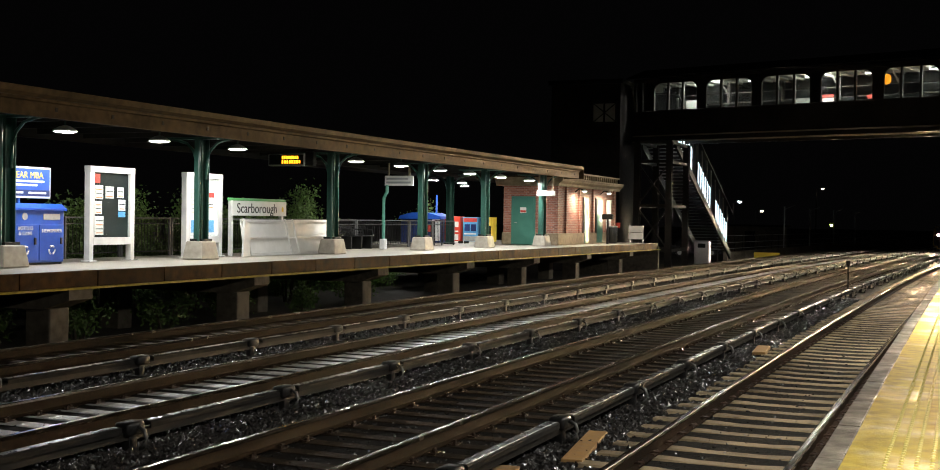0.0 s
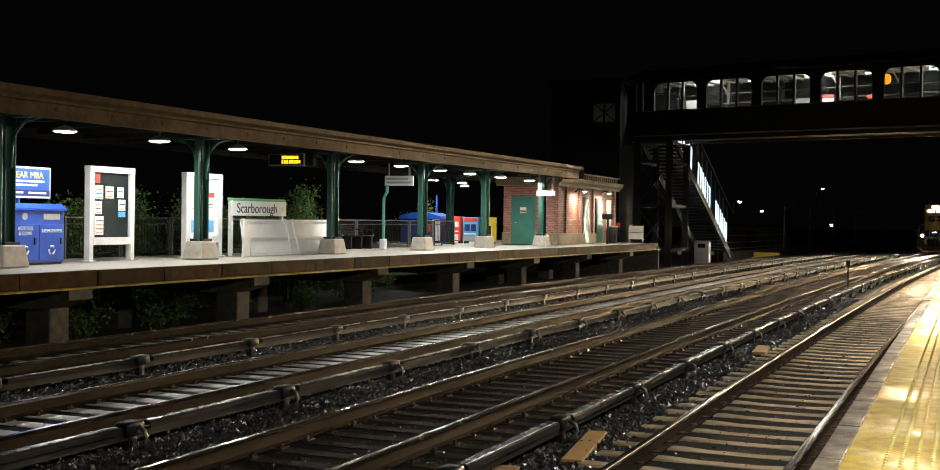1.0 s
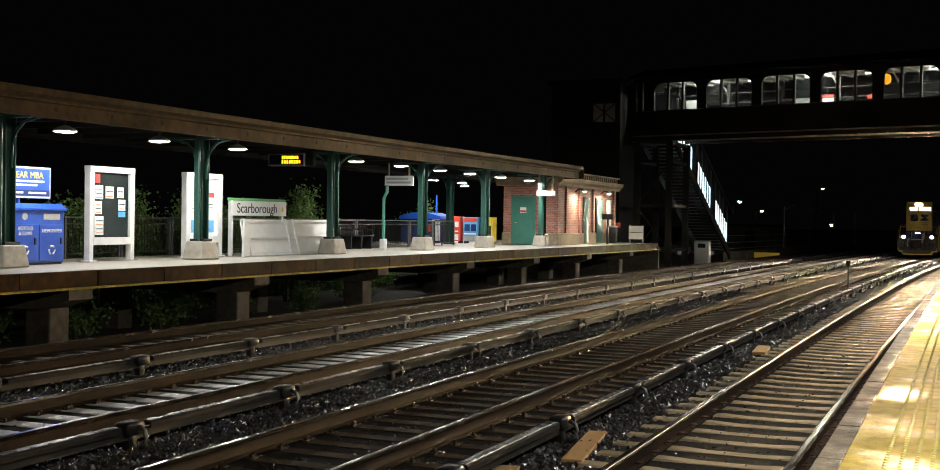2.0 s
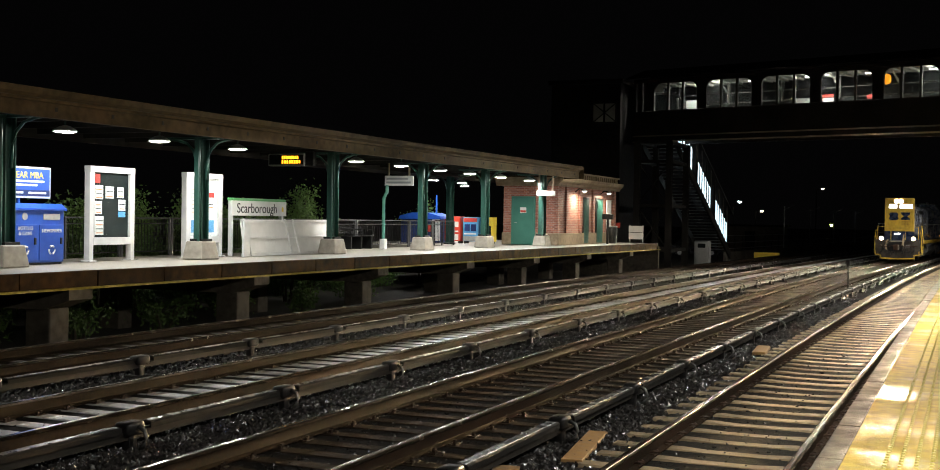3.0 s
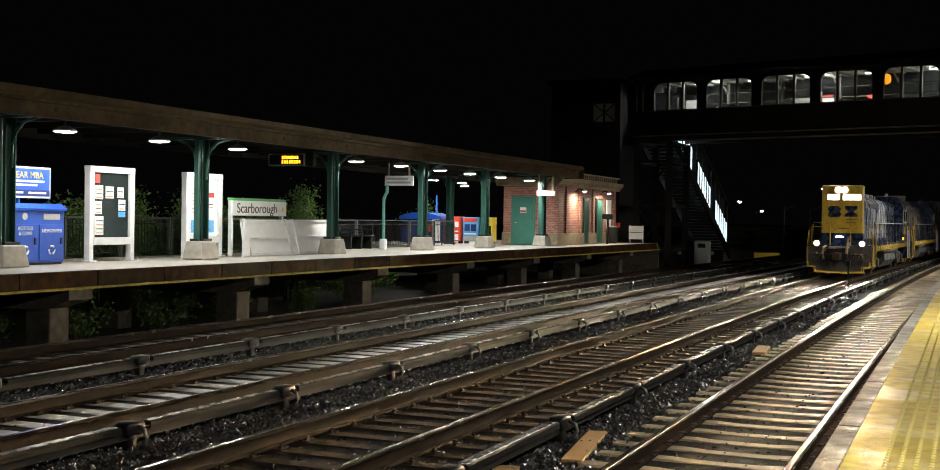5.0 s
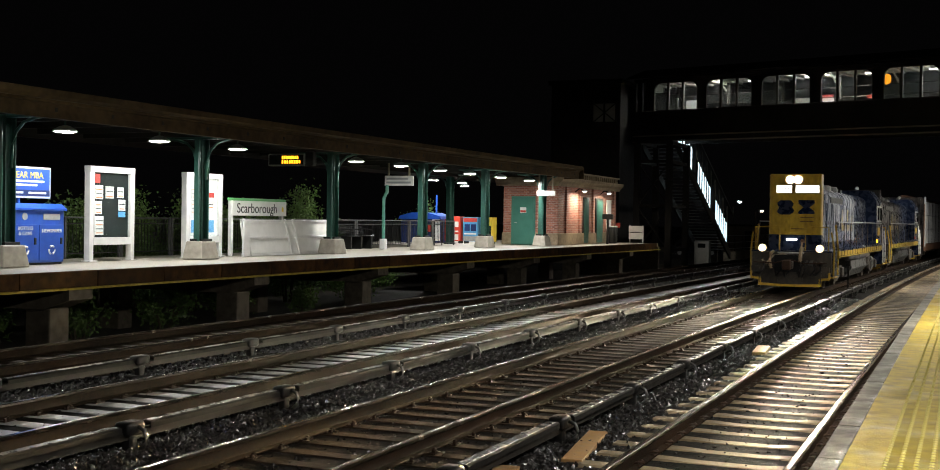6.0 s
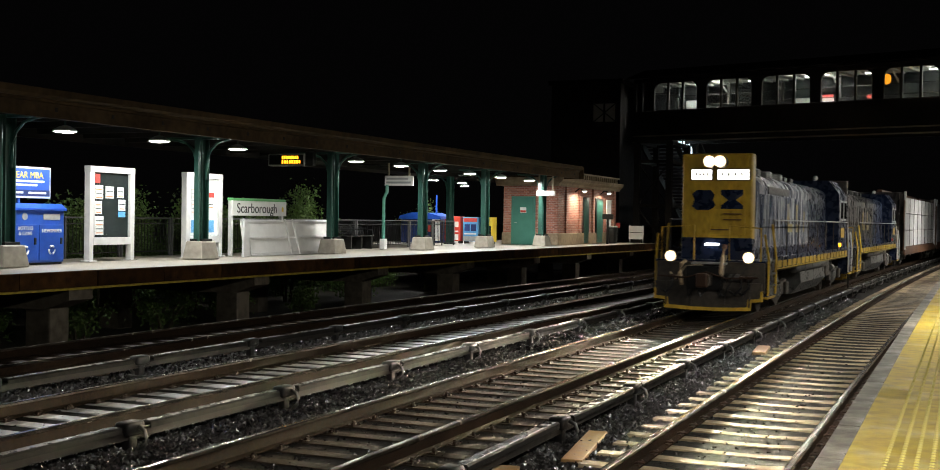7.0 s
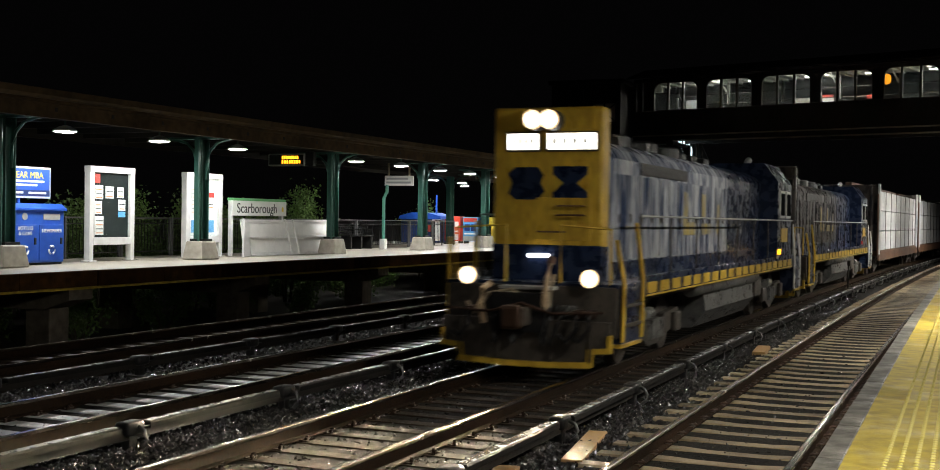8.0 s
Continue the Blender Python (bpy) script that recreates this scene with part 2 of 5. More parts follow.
# ---------- mesh helpers ----------
def mesh_of(bm, name, smooth=False):
    me = bpy.data.meshes.new(name)
    bm.normal_update()
    bm.to_mesh(me)
    bm.free()
    if smooth:
        me.polygons.foreach_set("use_smooth", [True] * len(me.polygons))
    return me


def part(name, bm, material, parent=None, label="", smooth=False, m=None):
    me = mesh_of(bm, name, smooth) if isinstance(bm, bmesh.types.BMesh) else bm
    if not me.materials:
        me.materials.append(M[material])
    ob = new(name, me)
    if parent:
        ob.parent = parent
    if m is not None:
        ob.matrix_basis = m
    if label:
        ob["label"] = label
    return ob


def thing(name, label, category, m=None, group="", kind=""):
    ob = new(name)
    ob.empty_display_size = 0.1
    if m is not None:
        ob.matrix_basis = m
    return tagged(ob, label, category, group, kind)


def box(x0, x1, y0, y1, z0, z1, bevel=0.0, bm=None, taper=0.0):
    bm = bm or bmesh.new()
    xs, ys, zs = sorted((x0, x1)), sorted((y0, y1)), sorted((z0, z1))
    v = []
    for k, z in enumerate(zs):
        t = taper if k else 0.0
        for x, y in ((xs[0] + t, ys[0] + t), (xs[1] - t, ys[0] + t), (xs[1] - t, ys[1] - t), (xs[0] + t, ys[1] - t)):
            v.append(bm.verts.new((x, y, z)))
    f = [bm.faces.new([v[i] for i in q]) for q in ((3, 2, 1, 0), (4, 5, 6, 7), (0, 1, 5, 4), (1, 2, 6, 5), (2, 3, 7, 6), (3, 0, 4, 7))]
    if bevel:
        es = list({e for q in f for e in q.edges})
        bmesh.ops.bevel(bm, geom=es, offset=bevel, segments=2, affect="EDGES", profile=0.5)
    return bm


def tube(pts, r, n=8, bm=None, r1=None):
    bm = bm or bmesh.new()
    pts = [Vector(q) for q in pts]
    rings = []
    for i, q in enumerate(pts):
        d = (pts[min(i + 1, len(pts) - 1)] - pts[max(i - 1, 0)]).normalized()
        a = d.cross(Vector((0, 0, 1)) if abs(d.z) < 0.95 else Vector((1, 0, 0))).normalized()
        b = d.cross(a)
        rad = r if r1 is None else r + (r1 - r) * i / (len(pts) - 1)
        rings.append([bm.verts.new(q + rad * (math.cos(2 * math.pi * k / n) * a + math.sin(2 * math.pi * k / n) * b)) for k in range(n)])
    for p, q in zip(rings, rings[1:]):
        for k in range(n):
            bm.faces.new((p[k], p[(k + 1) % n], q[(k + 1) % n], q[k]))
    bm.faces.new(rings[0][::-1])
    bm.faces.new(rings[-1])
    bmesh.ops.recalc_face_normals(bm, faces=bm.faces[:])
    return bm


def lathe(profile, n=20, bm=None, centre=(0, 0, 0)):
    """Turned about z; the profile is (radius, z) pairs."""
    bm = bm or bmesh.new()
    c = Vector(centre)
    rings = []
    for r, z in profile:
        rings.append([bm.verts.new(c + Vector((r * math.cos(2 * math.pi * k / n), r * math.sin(2 * math.pi * k / n), z))) for k in range(n)])
    for p, q in zip(rings, rings[1:]):
        for k in range(n):
            bm.faces.new((p[k], p[(k + 1) % n], q[(k + 1) % n], q[k]))
    bm.faces.new(rings[0][::-1])
    bm.faces.new(rings[-1])
    bmesh.ops.recalc_face_normals(bm, faces=bm.faces[:])
    return bm


def prism(profile, axis, a, b, bm=None):
    """A closed outline pushed from a to b along an axis; the outline's two numbers are the other axes in order."""
    bm = bm or bmesh.new()

    def p3(u, v, w):
        return {"x": (w, u, v), "y": (u, w, v), "z": (u, v, w)}[axis]
    lo = [bm.verts.new(p3(u, v, a)) for u, v in profile]
    hi = [bm.verts.new(p3(u, v, b)) for u, v in profile]
    n = len(profile)
    for i in range(n):
        bm.faces.new((lo[i], lo[(i + 1) % n], hi[(i + 1) % n], hi[i]))
    bm.faces.new(lo[::-1])
    bm.faces.new(hi)
    bmesh.ops.recalc_face_normals(bm, faces=bm.faces[:])
    return bm


def sweep(profile, lat, y0, y1, step=2.0, bm=None):
    """A closed outline of (side, height) pairs led along the curve of the tracks."""
    bm = bm or bmesh.new()
    n = max(1, round((y1 - y0) / step))
    rings = []
    for i in range(n + 1):
        y = y0 + (y1 - y0) * i / n
        rings.append([bm.verts.new(at(lat + u, y, z)) for u, z in profile])
    k = len(profile)
    for p, q in zip(rings, rings[1:]):
        for i in range(k):
            bm.faces.new((p[i], p[(i + 1) % k], q[(i + 1) % k], q[i]))
    bm.faces.new(rings[0][::-1])
    bm.faces.new(rings[-1])
    bmesh.ops.recalc_face_normals(bm, faces=bm.faces[:])
    return bm


def rect(x0, x1, z0, z1):
    return [(x0, z0), (x1, z0), (x1, z1), (x0, z1)]


def letters(text, size, material, parent, m, name="lettering", deep=0.004, label=""):
    cu = bpy.data.curves.new(name, "FONT")
    cu.body, cu.size, cu.extrude = text, size, deep
    cu.align_x, cu.align_y = "CENTER", "CENTER"
    tmp = new(name, cu)
    dep = bpy.context.evaluated_depsgraph_get()
    me = bpy.data.meshes.new_from_object(tmp.evaluated_get(dep))
    bpy.data.objects.remove(tmp)
    me.materials.clear()
    me.materials.append(M[material])
    ob = part(name, me, material, parent, label)
    ob.matrix_basis = m
    return ob


def lamp_at(name, v, watts, size, colour=(1, 0.97, 0.92), target=None, spread=180):
    li = bpy.data.lights.new(name, "AREA")
    li.shape, li.size, li.energy, li.color = "DISK", size, watts, colour
    li.spread = radians(spread)
    ob = new(name, li)
    v = Vector(v)
    ob.matrix_basis = look(v, target if target else v + Vector((0, 0.001, -1)))
    return ob

# ---------- ground and tracks ----------
bm = bmesh.new()
bmesh.ops.create_grid(bm, x_segments=2, y_segments=2, size=700)
for v in bm.verts:
    v.co.z = -0.62
tagged(part("ground", bm, "earth"), "dark earth under the night sky", "ground", kind="structure")

BED = [(-0.4, -0.6), (-0.4, -0.208), (-3.4, -0.208), (-3.6, -0.25), (-4.5, -0.25), (-4.65, -0.202), (-7.1, -0.202), (-7.25, -0.25), (-8.1, -0.25), (-8.25, -0.2),
       (-10.8, -0.2), (-10.95, -0.28), (-12.2, -0.28), (-12.35, -0.30), (-15.0, -0.30), (-15.2, -0.34), (-16.4, -0.55), (-16.4, -0.6)]
tagged(part("ballast_bed", sweep(BED, 0, -6, 230, 3.0), "ballast"), "dark wet ballast bed under the tracks", "ballast", kind="structure")

WEB = [(-0.075, -0.18), (0.075, -0.18), (0.075, -0.168), (0.014, -0.150), (0.010, -0.045), (-0.010, -0.045), (-0.014, -0.150), (-0.075, -0.168)]
HEAD = [(-0.012, -0.047), (-0.036, -0.036), (-0.037, -0.008), (-0.028, 0.0), (0.028, 0.0), (0.037, -0.008), (0.036, -0.036), (0.012, -0.047)]


def tie_concrete():
    prof = [(-1.3, 0.0), (-0.95, 0.0), (-0.55, 0.0), (-0.3, -0.014), (0.3, -0.014), (0.55, 0.0), (0.95, 0.0), (1.3, 0.0)]
    b = bmesh.new()
    rows = []
    for w, drop in ((0.125, -0.2), (0.112, -0.03), (0.09, 0.0), (-0.09, 0.0), (-0.112, -0.03), (-0.125, -0.2)):
        rows.append([b.verts.new((x, w, (z if drop > -0.1 else 0) + drop)) for x, z in prof])
    for p, q in zip(rows, rows[1:]):
        for i in range(len(prof) - 1):
            b.faces.new((p[i], p[i + 1], q[i + 1], q[i]))
    b.faces.new([r[0] for r in rows])
    b.faces.new([r[-1] for r in rows][::-1])
    bmesh.ops.recalc_face_normals(b, faces=b.faces[:])
    return mesh_of(b, "tie")


def tie_wood(length=2.55, half=0.11):
    return mesh_of(box(-length / 2, length / 2, -half, half, -0.2, 0, 0.012), "tie")


def clip_mesh():
    b = box(-0.10, 0.0, -0.075, 0.075, -0.01, 0.03, 0.008)
    tube([(-0.07, -0.05, 0.03), (-0.02, -0.045, 0.055), (0.03, -0.02, 0.05), (0.0, 0.03, 0.055), (-0.06, 0.05, 0.03)], 0.014, 6, b)
    return mesh_of(b, "rail_clip")


CLIP = clip_mesh()
CLIP.materials.append(M["clip"])


def plate_mesh():
    b = box(-0.17, 0.17, -0.09, 0.09, 0.0, 0.016, 0.004)
    for x, y in ((-0.10, -0.05), (0.10, 0.05), (-0.145, 0.05), (0.145, -0.05)):
        box(x - 0.018, x + 0.018, y - 0.02, y + 0.02, 0.012, 0.045, 0.006, b)
    return mesh_of(b, "tie_plate")


PLATE = plate_mesh()
PLATE.materials.append(M["plate"])


def track(c, ties, material, gap, first, near, far, label, clips=0.0, plates=0.0):
    th = thing("railway_track", label, "railway track", group="railway tracks")
    for s in (-1, 1):
        r = part("rail", sweep(WEB, c + s * 0.752, -6, 215, 2.5), "railrust", th, "rust-brown steel rail")
        part("rail_head", sweep(HEAD, c + s * 0.752, -6, 215, 2.5), "railhead", r, "worn bright rail head")
    ties.materials.append(M[material])
    y, k = first, 0
    rng = random.Random(round(c * 100))
    while y < near:
        m = spot(c + rng.uniform(-0.02, 0.02), y, -0.185 + rng.uniform(-0.006, 0.002), rng.uniform(-0.8, 0.8))
        part("tie", ties, material, th, m=m)
        if y < clips:
            for s in (-1, 1):
                for t in (-1, 1):
                    part("rail_clip", CLIP, "clip", th, m=spot(c + s * 0.752 + t * 0.07, y, -0.18, 0 if t > 0 else 180))
        if y < plates:
            for s in (-1, 1):
                part("tie_plate", PLATE, "plate", th, m=spot(c + s * 0.752, y, -0.186, rng.uniform(-2, 2)))
        y += gap
    b = bmesh.new()
    while y < far:
        q = at(c, y, -0.185)
        box(q.x - 1.28, q.x + 1.28, y - 0.11, y + 0.11, q.z - 0.15, q.z, 0, b)
        y += gap
    part("far_ties", b, material, th)["kind"] = "stuff"
    return th


track(TRACKS[0], tie_concrete(), "tie", 0.598, -4.872, 92, 140, "near track with pale concrete ties and rust-brown rails", clips=36)
track(TRACKS[1], tie_wood(), "tiewood", 0.52, -4.6, 82, 150, "track with dark wet timber ties and brown rails", plates=70)
track(TRACKS[2], tie_wood(2.6, 0.125), "tiewet_sheen", 0.51, -4.35, 82, 150, "track with wet ties, their sheen painted pale, beside a third rail", plates=60)
track(TRACKS[3], tie_wood(), "tiewood", 0.54, -4.66, 82, 150, "dark track beside the raised platform")


# ballast stones, uncountable
def stones(name, strips, seed, count, size):
    rng = np.random.default_rng(seed)
    base = np.array([(1, 0, 0), (-1, 0, 0), (0, 1, 0), (0, -1, 0), (0, 0, 1), (0, 0, -1)], float)
    tri = np.array([(0, 2, 4), (2, 1, 4), (1, 3, 4), (3, 0, 4), (2, 0, 5), (1, 2, 5), (3, 1, 5), (0, 3, 5)])
    vs, fs, n = [], [], 0
    for (l0, l1, y0, y1, low), share in strips:
        k = int(count * share)
        y = y0 + (y1 - y0) * rng.random(k) ** 1.5
        la = l0 + (l1 - l0) * rng.random(k)
        c = np.stack([la + BEND * y * y / 2, y, low + rng.random(k) * 0.035], 1)
        s = size * (0.6 + rng.random((k, 1, 1)) * 0.9)
        v = base[None] * s * (0.55 + rng.random((k, 6, 1)) * 0.7)
        a = rng.random(k) * 6.28
        t = rng.random(k) * 1.2
        ca, sa, ct, st = np.cos(a), np.sin(a), np.cos(t), np.sin(t)
        x2 = v[..., 0] * ct[:, None] - v[..., 2] * st[:, None]
        z2 = v[..., 0] * st[:, None] + v[..., 2] * ct[:, None]
        v = np.stack([x2 * ca[:, None] - v[..., 1] * sa[:, None], x2 * sa[:, None] + v[..., 1] * ca[:, None], z2], -1) + c[:, None]
        vs.append(v.reshape(-1, 3))
        fs.append((tri[None] + (n + 6 * np.arange(k))[:, None, None]).reshape(-1, 3))
        n += 6 * k
    me = bpy.data.meshes.new(name)
    me.from_pydata(np.concatenate(vs).tolist(), [], np.concatenate(fs).tolist())
    me.materials.append(M["stone"])
    return tagged(new(name, me), "wet dark crushed-stone ballast between the tracks", "ballast", kind="stuff")


stones("ballast_stones", [((-8.75, -7.15, 7.5, 42, -0.235), 0.30), ((-7.15, -6.6, 7.5, 30, -0.24), 0.08), ((-4.6, -3.5, 7, 40, -0.235), 0.20), ((-3.5, -2.95, 6, 34, -0.25), 0.10), ((-5.1, -4.6, 6, 32, -0.255), 0.08), ((-6.6, -5.1, 8, 36, -0.252), 0.14), ((-2.95, -1.0, 4, 30, -0.26), 0.14), ((-10.8, -8.3, 9, 36, -0.25), 0.12), ((-13.0, -10.3, 10, 40, -0.272), 0.07)], 3, 80000, 0.031)


# third rails
def third_rail(lat, side, first, label):
    th = thing("third_rail", label, "third rail", group="third rails")
    part("power_rail", sweep(rect(-0.035, 0.035, -0.10, -0.02), lat, 3, 150, 3), "darksteel", th)
    y, rng = first, random.Random(round(lat * 10))
    cover = [(-0.075, -0.02), (-0.075, 0.035), (-0.055, 0.05), (0.055, 0.05), (0.075, 0.035), (0.075, -0.02), (0.06, -0.02), (0.055, 0.025), (-0.055, 0.025), (-0.06, -0.02)]
    b1 = box(-0.095, 0.095, -0.14, 0.14, -0.06, 0.085, 0.035)
    box(-0.05, 0.05, -0.06, 0.06, -0.24, -0.05, 0.01, b1)
    knob = mesh_of(b1, "insulator", True)
    knob.materials.append(M["black"])
    arm = mesh_of(tube([(side * 0.10, 0.02, 0.03), (side * 0.17, 0.02, 0.0), (side * 0.20, 0.02, -0.07), (side * 0.19, 0.02, -0.14), (side * 0.12, 0.02, -0.20)], 0.022, 8), "bracket_arm", True)
    arm.materials.append(M["darkrail"])
    foot = mesh_of(box(-0.18, 0.18, -0.08, 0.08, -0.25, -0.215, 0.01), "bracket_foot")
    foot.materials.append(M["darksteel"])
    while y < 130:
        side_step = rng.uniform(-0.012, 0.012)
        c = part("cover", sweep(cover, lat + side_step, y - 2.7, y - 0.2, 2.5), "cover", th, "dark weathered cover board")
        # added strip that carries the painted sheen along the board's top
        part("wet_top", sweep([(-0.05, 0.0505), (0.05, 0.0505), (0.046, 0.056), (-0.046, 0.056)], lat + side_step, y - 2.68, y - 0.22, 1.3), "sheentop", c, "pale glossy strip painting lamp sheen on the board")
        m = spot(lat, y, 0.0)
        i = part("insulator", knob, "black", th, m=m)
        if y < 75:
            part("bracket_arm", arm, "darkrail", i, "grey curved bracket arm")
            part("bracket_foot", foot, "darksteel", i)
        y += 2.96
    return th


third_rail(-4.07, 1, 6.35, "covered third rail on black insulators between two tracks")
third_rail(-7.92, 1, 6.9, "covered third rail on black insulators beside the wet track")
third_rail(-11.52, -1, 8.6, "covered third rail with sheen-topped cover boards and black insulators")

th = thing("timber_plank", "short orange-brown timber plank on the ballast", "plank", spot(-3.72, 12.1, -0.23, 8))
part("board", box(-0.11, 0.11, -0.85, 0.85, 0.0, 0.06, 0.01), "timber", th)
th = thing("timber_plank", "loose weathered timber beam lying beside the track", "plank", spot(-14.7, 25.4, -0.26, 6))
part("board", box(-0.12, 0.12, -1.7, 1.7, 0.0, 0.16, 0.015), "timber", th)
for la, y, r in ((-3.62, 22.6, 5), (-3.9, 10.0, 12)):
    th = thing("timber_plank", "short weathered timber plank on the ballast", "plank", spot(la, y, -0.23, r))
    part("board", box(-0.12, 0.12, -0.6, 0.6, 0.0, 0.09, 0.012), "timber", th)

th = thing("signal_post", "slender dark post beside the track", "post", spot(-4.6, 45.6, -0.26))
part("post", tube([(0, 0, 0), (0, 0, 0.95)], 0.035, 10), "darksteel", th)
part("head", box(-0.07, 0.07, -0.06, 0.06, 0.95, 1.15, 0.02), "darksteel", th)

# ---------- near platform ----------
th = tagged(new("platform_near"), "concrete platform with a yellow tactile edge", "platform", kind="structure")
part("slab", sweep([(-0.56, 0.78), (-0.56, 1.20), (7.0, 1.20), (7.0, -0.6), (0.3, -0.6), (0.3, 0.78)], 0, -8, 120, 3), "pier", th, "grey concrete platform side")
part("yellow_strip", sweep(rect(-0.455, 0.20, 1.20, 1.222), 0, -8, 110, 3), "yellow", th, "yellow wet tactile warning strip")
part("paving", sweep(rect(0.204, 6.95, 1.20, 1.219), 0, -8, 110, 3), "slab", th)
b = bmesh.new()
box(-0.11, -0.002, -0.447, 0.447, 0.0, 0.12, 0.006, b)
ED = mesh_of(b, "edge_stone")
ED.materials.append(M["slab"])
y = 3.0
while y < 80:
    part("edge_stone", ED, "slab", th, m=spot(-0.455, y, 1.10 + random.uniform(-0.003, 0.003)))
    y += 0.9
vs, fs = [], []
ring = [(math.cos(k * math.pi / 4), math.sin(k * math.pi / 4)) for k in range(8)]
for j in range(470):
    y = 3.6 + j * 0.061
    for i in range(8):
        q = at(-0.285 + i * 0.061, y, 1.222)
        n = len(vs)
        vs += [(q.x + 0.0125 * a, q.y + 0.0125 * b_, q.z - 0.001) for a, b_ in ring] + [(q.x + 0.008 * a, q.y + 0.008 * b_, q.z + 0.005) for a, b_ in ring]
        fs += [(n + k, n + (k + 1) % 8, n + 8 + (k + 1) % 8, n + 8 + k) for k in range(8)] + [tuple(range(n + 8, n + 16))]
me = bpy.data.meshes.new("tactile_domes")
me.from_pydata(vs, [], fs)
me.materials.append(M["dome"])
part("tactile_domes", me, "dome", th, "worn raised domes with glints painted pale")["kind"] = "stuff"

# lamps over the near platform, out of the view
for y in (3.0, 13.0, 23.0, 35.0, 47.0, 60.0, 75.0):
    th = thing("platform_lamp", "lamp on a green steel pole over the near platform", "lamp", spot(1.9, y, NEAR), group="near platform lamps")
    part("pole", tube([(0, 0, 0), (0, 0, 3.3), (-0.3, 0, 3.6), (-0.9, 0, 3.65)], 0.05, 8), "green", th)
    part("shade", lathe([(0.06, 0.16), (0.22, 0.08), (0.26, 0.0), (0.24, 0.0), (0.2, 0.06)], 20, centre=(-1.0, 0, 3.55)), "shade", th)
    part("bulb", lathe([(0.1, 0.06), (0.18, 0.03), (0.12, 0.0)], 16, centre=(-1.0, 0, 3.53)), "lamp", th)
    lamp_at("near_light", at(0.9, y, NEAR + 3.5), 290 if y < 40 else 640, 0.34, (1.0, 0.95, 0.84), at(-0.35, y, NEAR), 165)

# ---------- left platform ----------
P0, P1 = 8.0, 58.6
th = tagged(new("platform_far"), "raised concrete platform on piers with a dark timber edge", "platform", kind="structure")
part("deck", sweep([(-15.42, 0.98), (-15.42, 1.13), (-19.9, 1.13), (-19.9, 0.98)], 0, P0, P1, 2.5), "concrete", th, "pale concrete platform deck")
part("deck", sweep([(-19.904, 0.98), (-19.904, 1.13), (-25.5, 1.13), (-25.5, 0.98)], 0, 43.5, P1, 2.5), "concrete", th)
part("edge_strip", sweep(rect(-15.75, -15.40, 1.132, 1.143), 0, P0, P1, 2.5), "concrete", th)
b = bmesh.new()
box(-0.09, 0.0, -0.99, 0.99, 0.0, 0.30, 0.01, b)
EB = mesh_of(b, "edge_beam")
EB.materials.append(M["edgewood"])
y = P0 + 1
while y < P1:
    part("edge_beam", EB, "edgewood", th, "brown weathered timber edge beam", m=spot(-15.30, y, 0.84 + random.uniform(-0.004, 0.004)))
    y += 2.0
part("yellow_line", sweep(rect(-15.40, -15.27, 0.795, 0.838), 0, P0, P1, 2.5), "yellow", th, "yellow line under the platform edge")
part("girder", sweep(rect(-17.1, -16.8, 0.74, 0.98), 0, P0, P1, 2.5), "darksteel", th, "dark longitudinal girder")
part("girder", sweep(rect(-19.2, -18.9, 0.74, 0.98), 0, P0, P1, 2.5), "darksteel", th)
for k in range(-1, 7):
    y = 17.6 + 6.06 * k
    if y > 55:
        break
    cap = part("pier_cap", prism([(-15.35, 0.98), (-15.35, 0.62), (-15.95, 0.42), (-19.9, 0.42), (-19.9, 0.98)], "y", -0.32, 0.32), "pier", th, "concrete cross beam")
    cap.matrix_basis = pose(BEND * y * y / 2, y, -0.02, 0, 0, 0)
    for lat in (-16.15, -19.6):
        part("pier", box(-0.3, 0.3, -0.26, 0.26, -0.62, 0.42, 0.03), "pier", th, "square concrete pier", m=spot(lat, y, 0))
part("end_wall", box(-15.5, -20, -0.1, 0.1, -0.6, 0.97), "pier", th, m=pose(BEND * P1 * P1 / 2, P1 - 0.2, 0, 0, 0, turn_at(P1)))


# ---------- canopy ----------
CY0, CY1 = 9.0, 47.2
th = tagged(new("canopy"), "long platform canopy with a brown fascia and green posts", "canopy", kind="structure")
part("roof_deck", sweep([(-15.75, 4.33), (-15.75, 4.40), (-18.0, 4.62), (-20.6, 4.40), (-20.6, 4.33), (-18.0, 4.5)], 0, CY0, CY1, 2.5), "roof", th, "dark canopy roofing")
part("soffit", sweep(rect(-20.5, -15.8, 4.22, 4.30), 0, CY0, CY1, 2.5), "soffit", th, "dark boarded underside")
part("soffit", sweep(rect(-25, -20.7, 4.22, 4.30), 0, 39, 60, 2.5), "soffit", th)
part("fascia", sweep([(-15.76, 3.97), (-15.62, 3.97), (-15.62, 4.23), (-15.57, 4.25), (-15.57, 4.30), (-15.76, 4.30)], 0, CY0, CY1, 2.5), "fascia", th, "brown painted fascia board")
part("gutter", sweep([(-15.76, 4.304), (-15.52, 4.304), (-15.44, 4.36), (-15.42, 4.47), (-15.47, 4.48), (-15.52, 4.40), (-15.76, 4.40)], 0, CY0, CY1, 2.5), "fascia", th, "brown moulded gutter")
part("back_fascia", sweep(rect(-20.7, -20.6, 4.0, 4.45), 0, CY0, CY1, 2.5), "soffit", th)
part("end_board", box(-20.6, -15.6, -0.04, 0.04, 3.98, 4.45, 0.01), "fascia", th, m=pose(BEND * CY1 * CY1 / 2, CY1 + 0.05, 0, 0, 0, turn_at(CY1)))
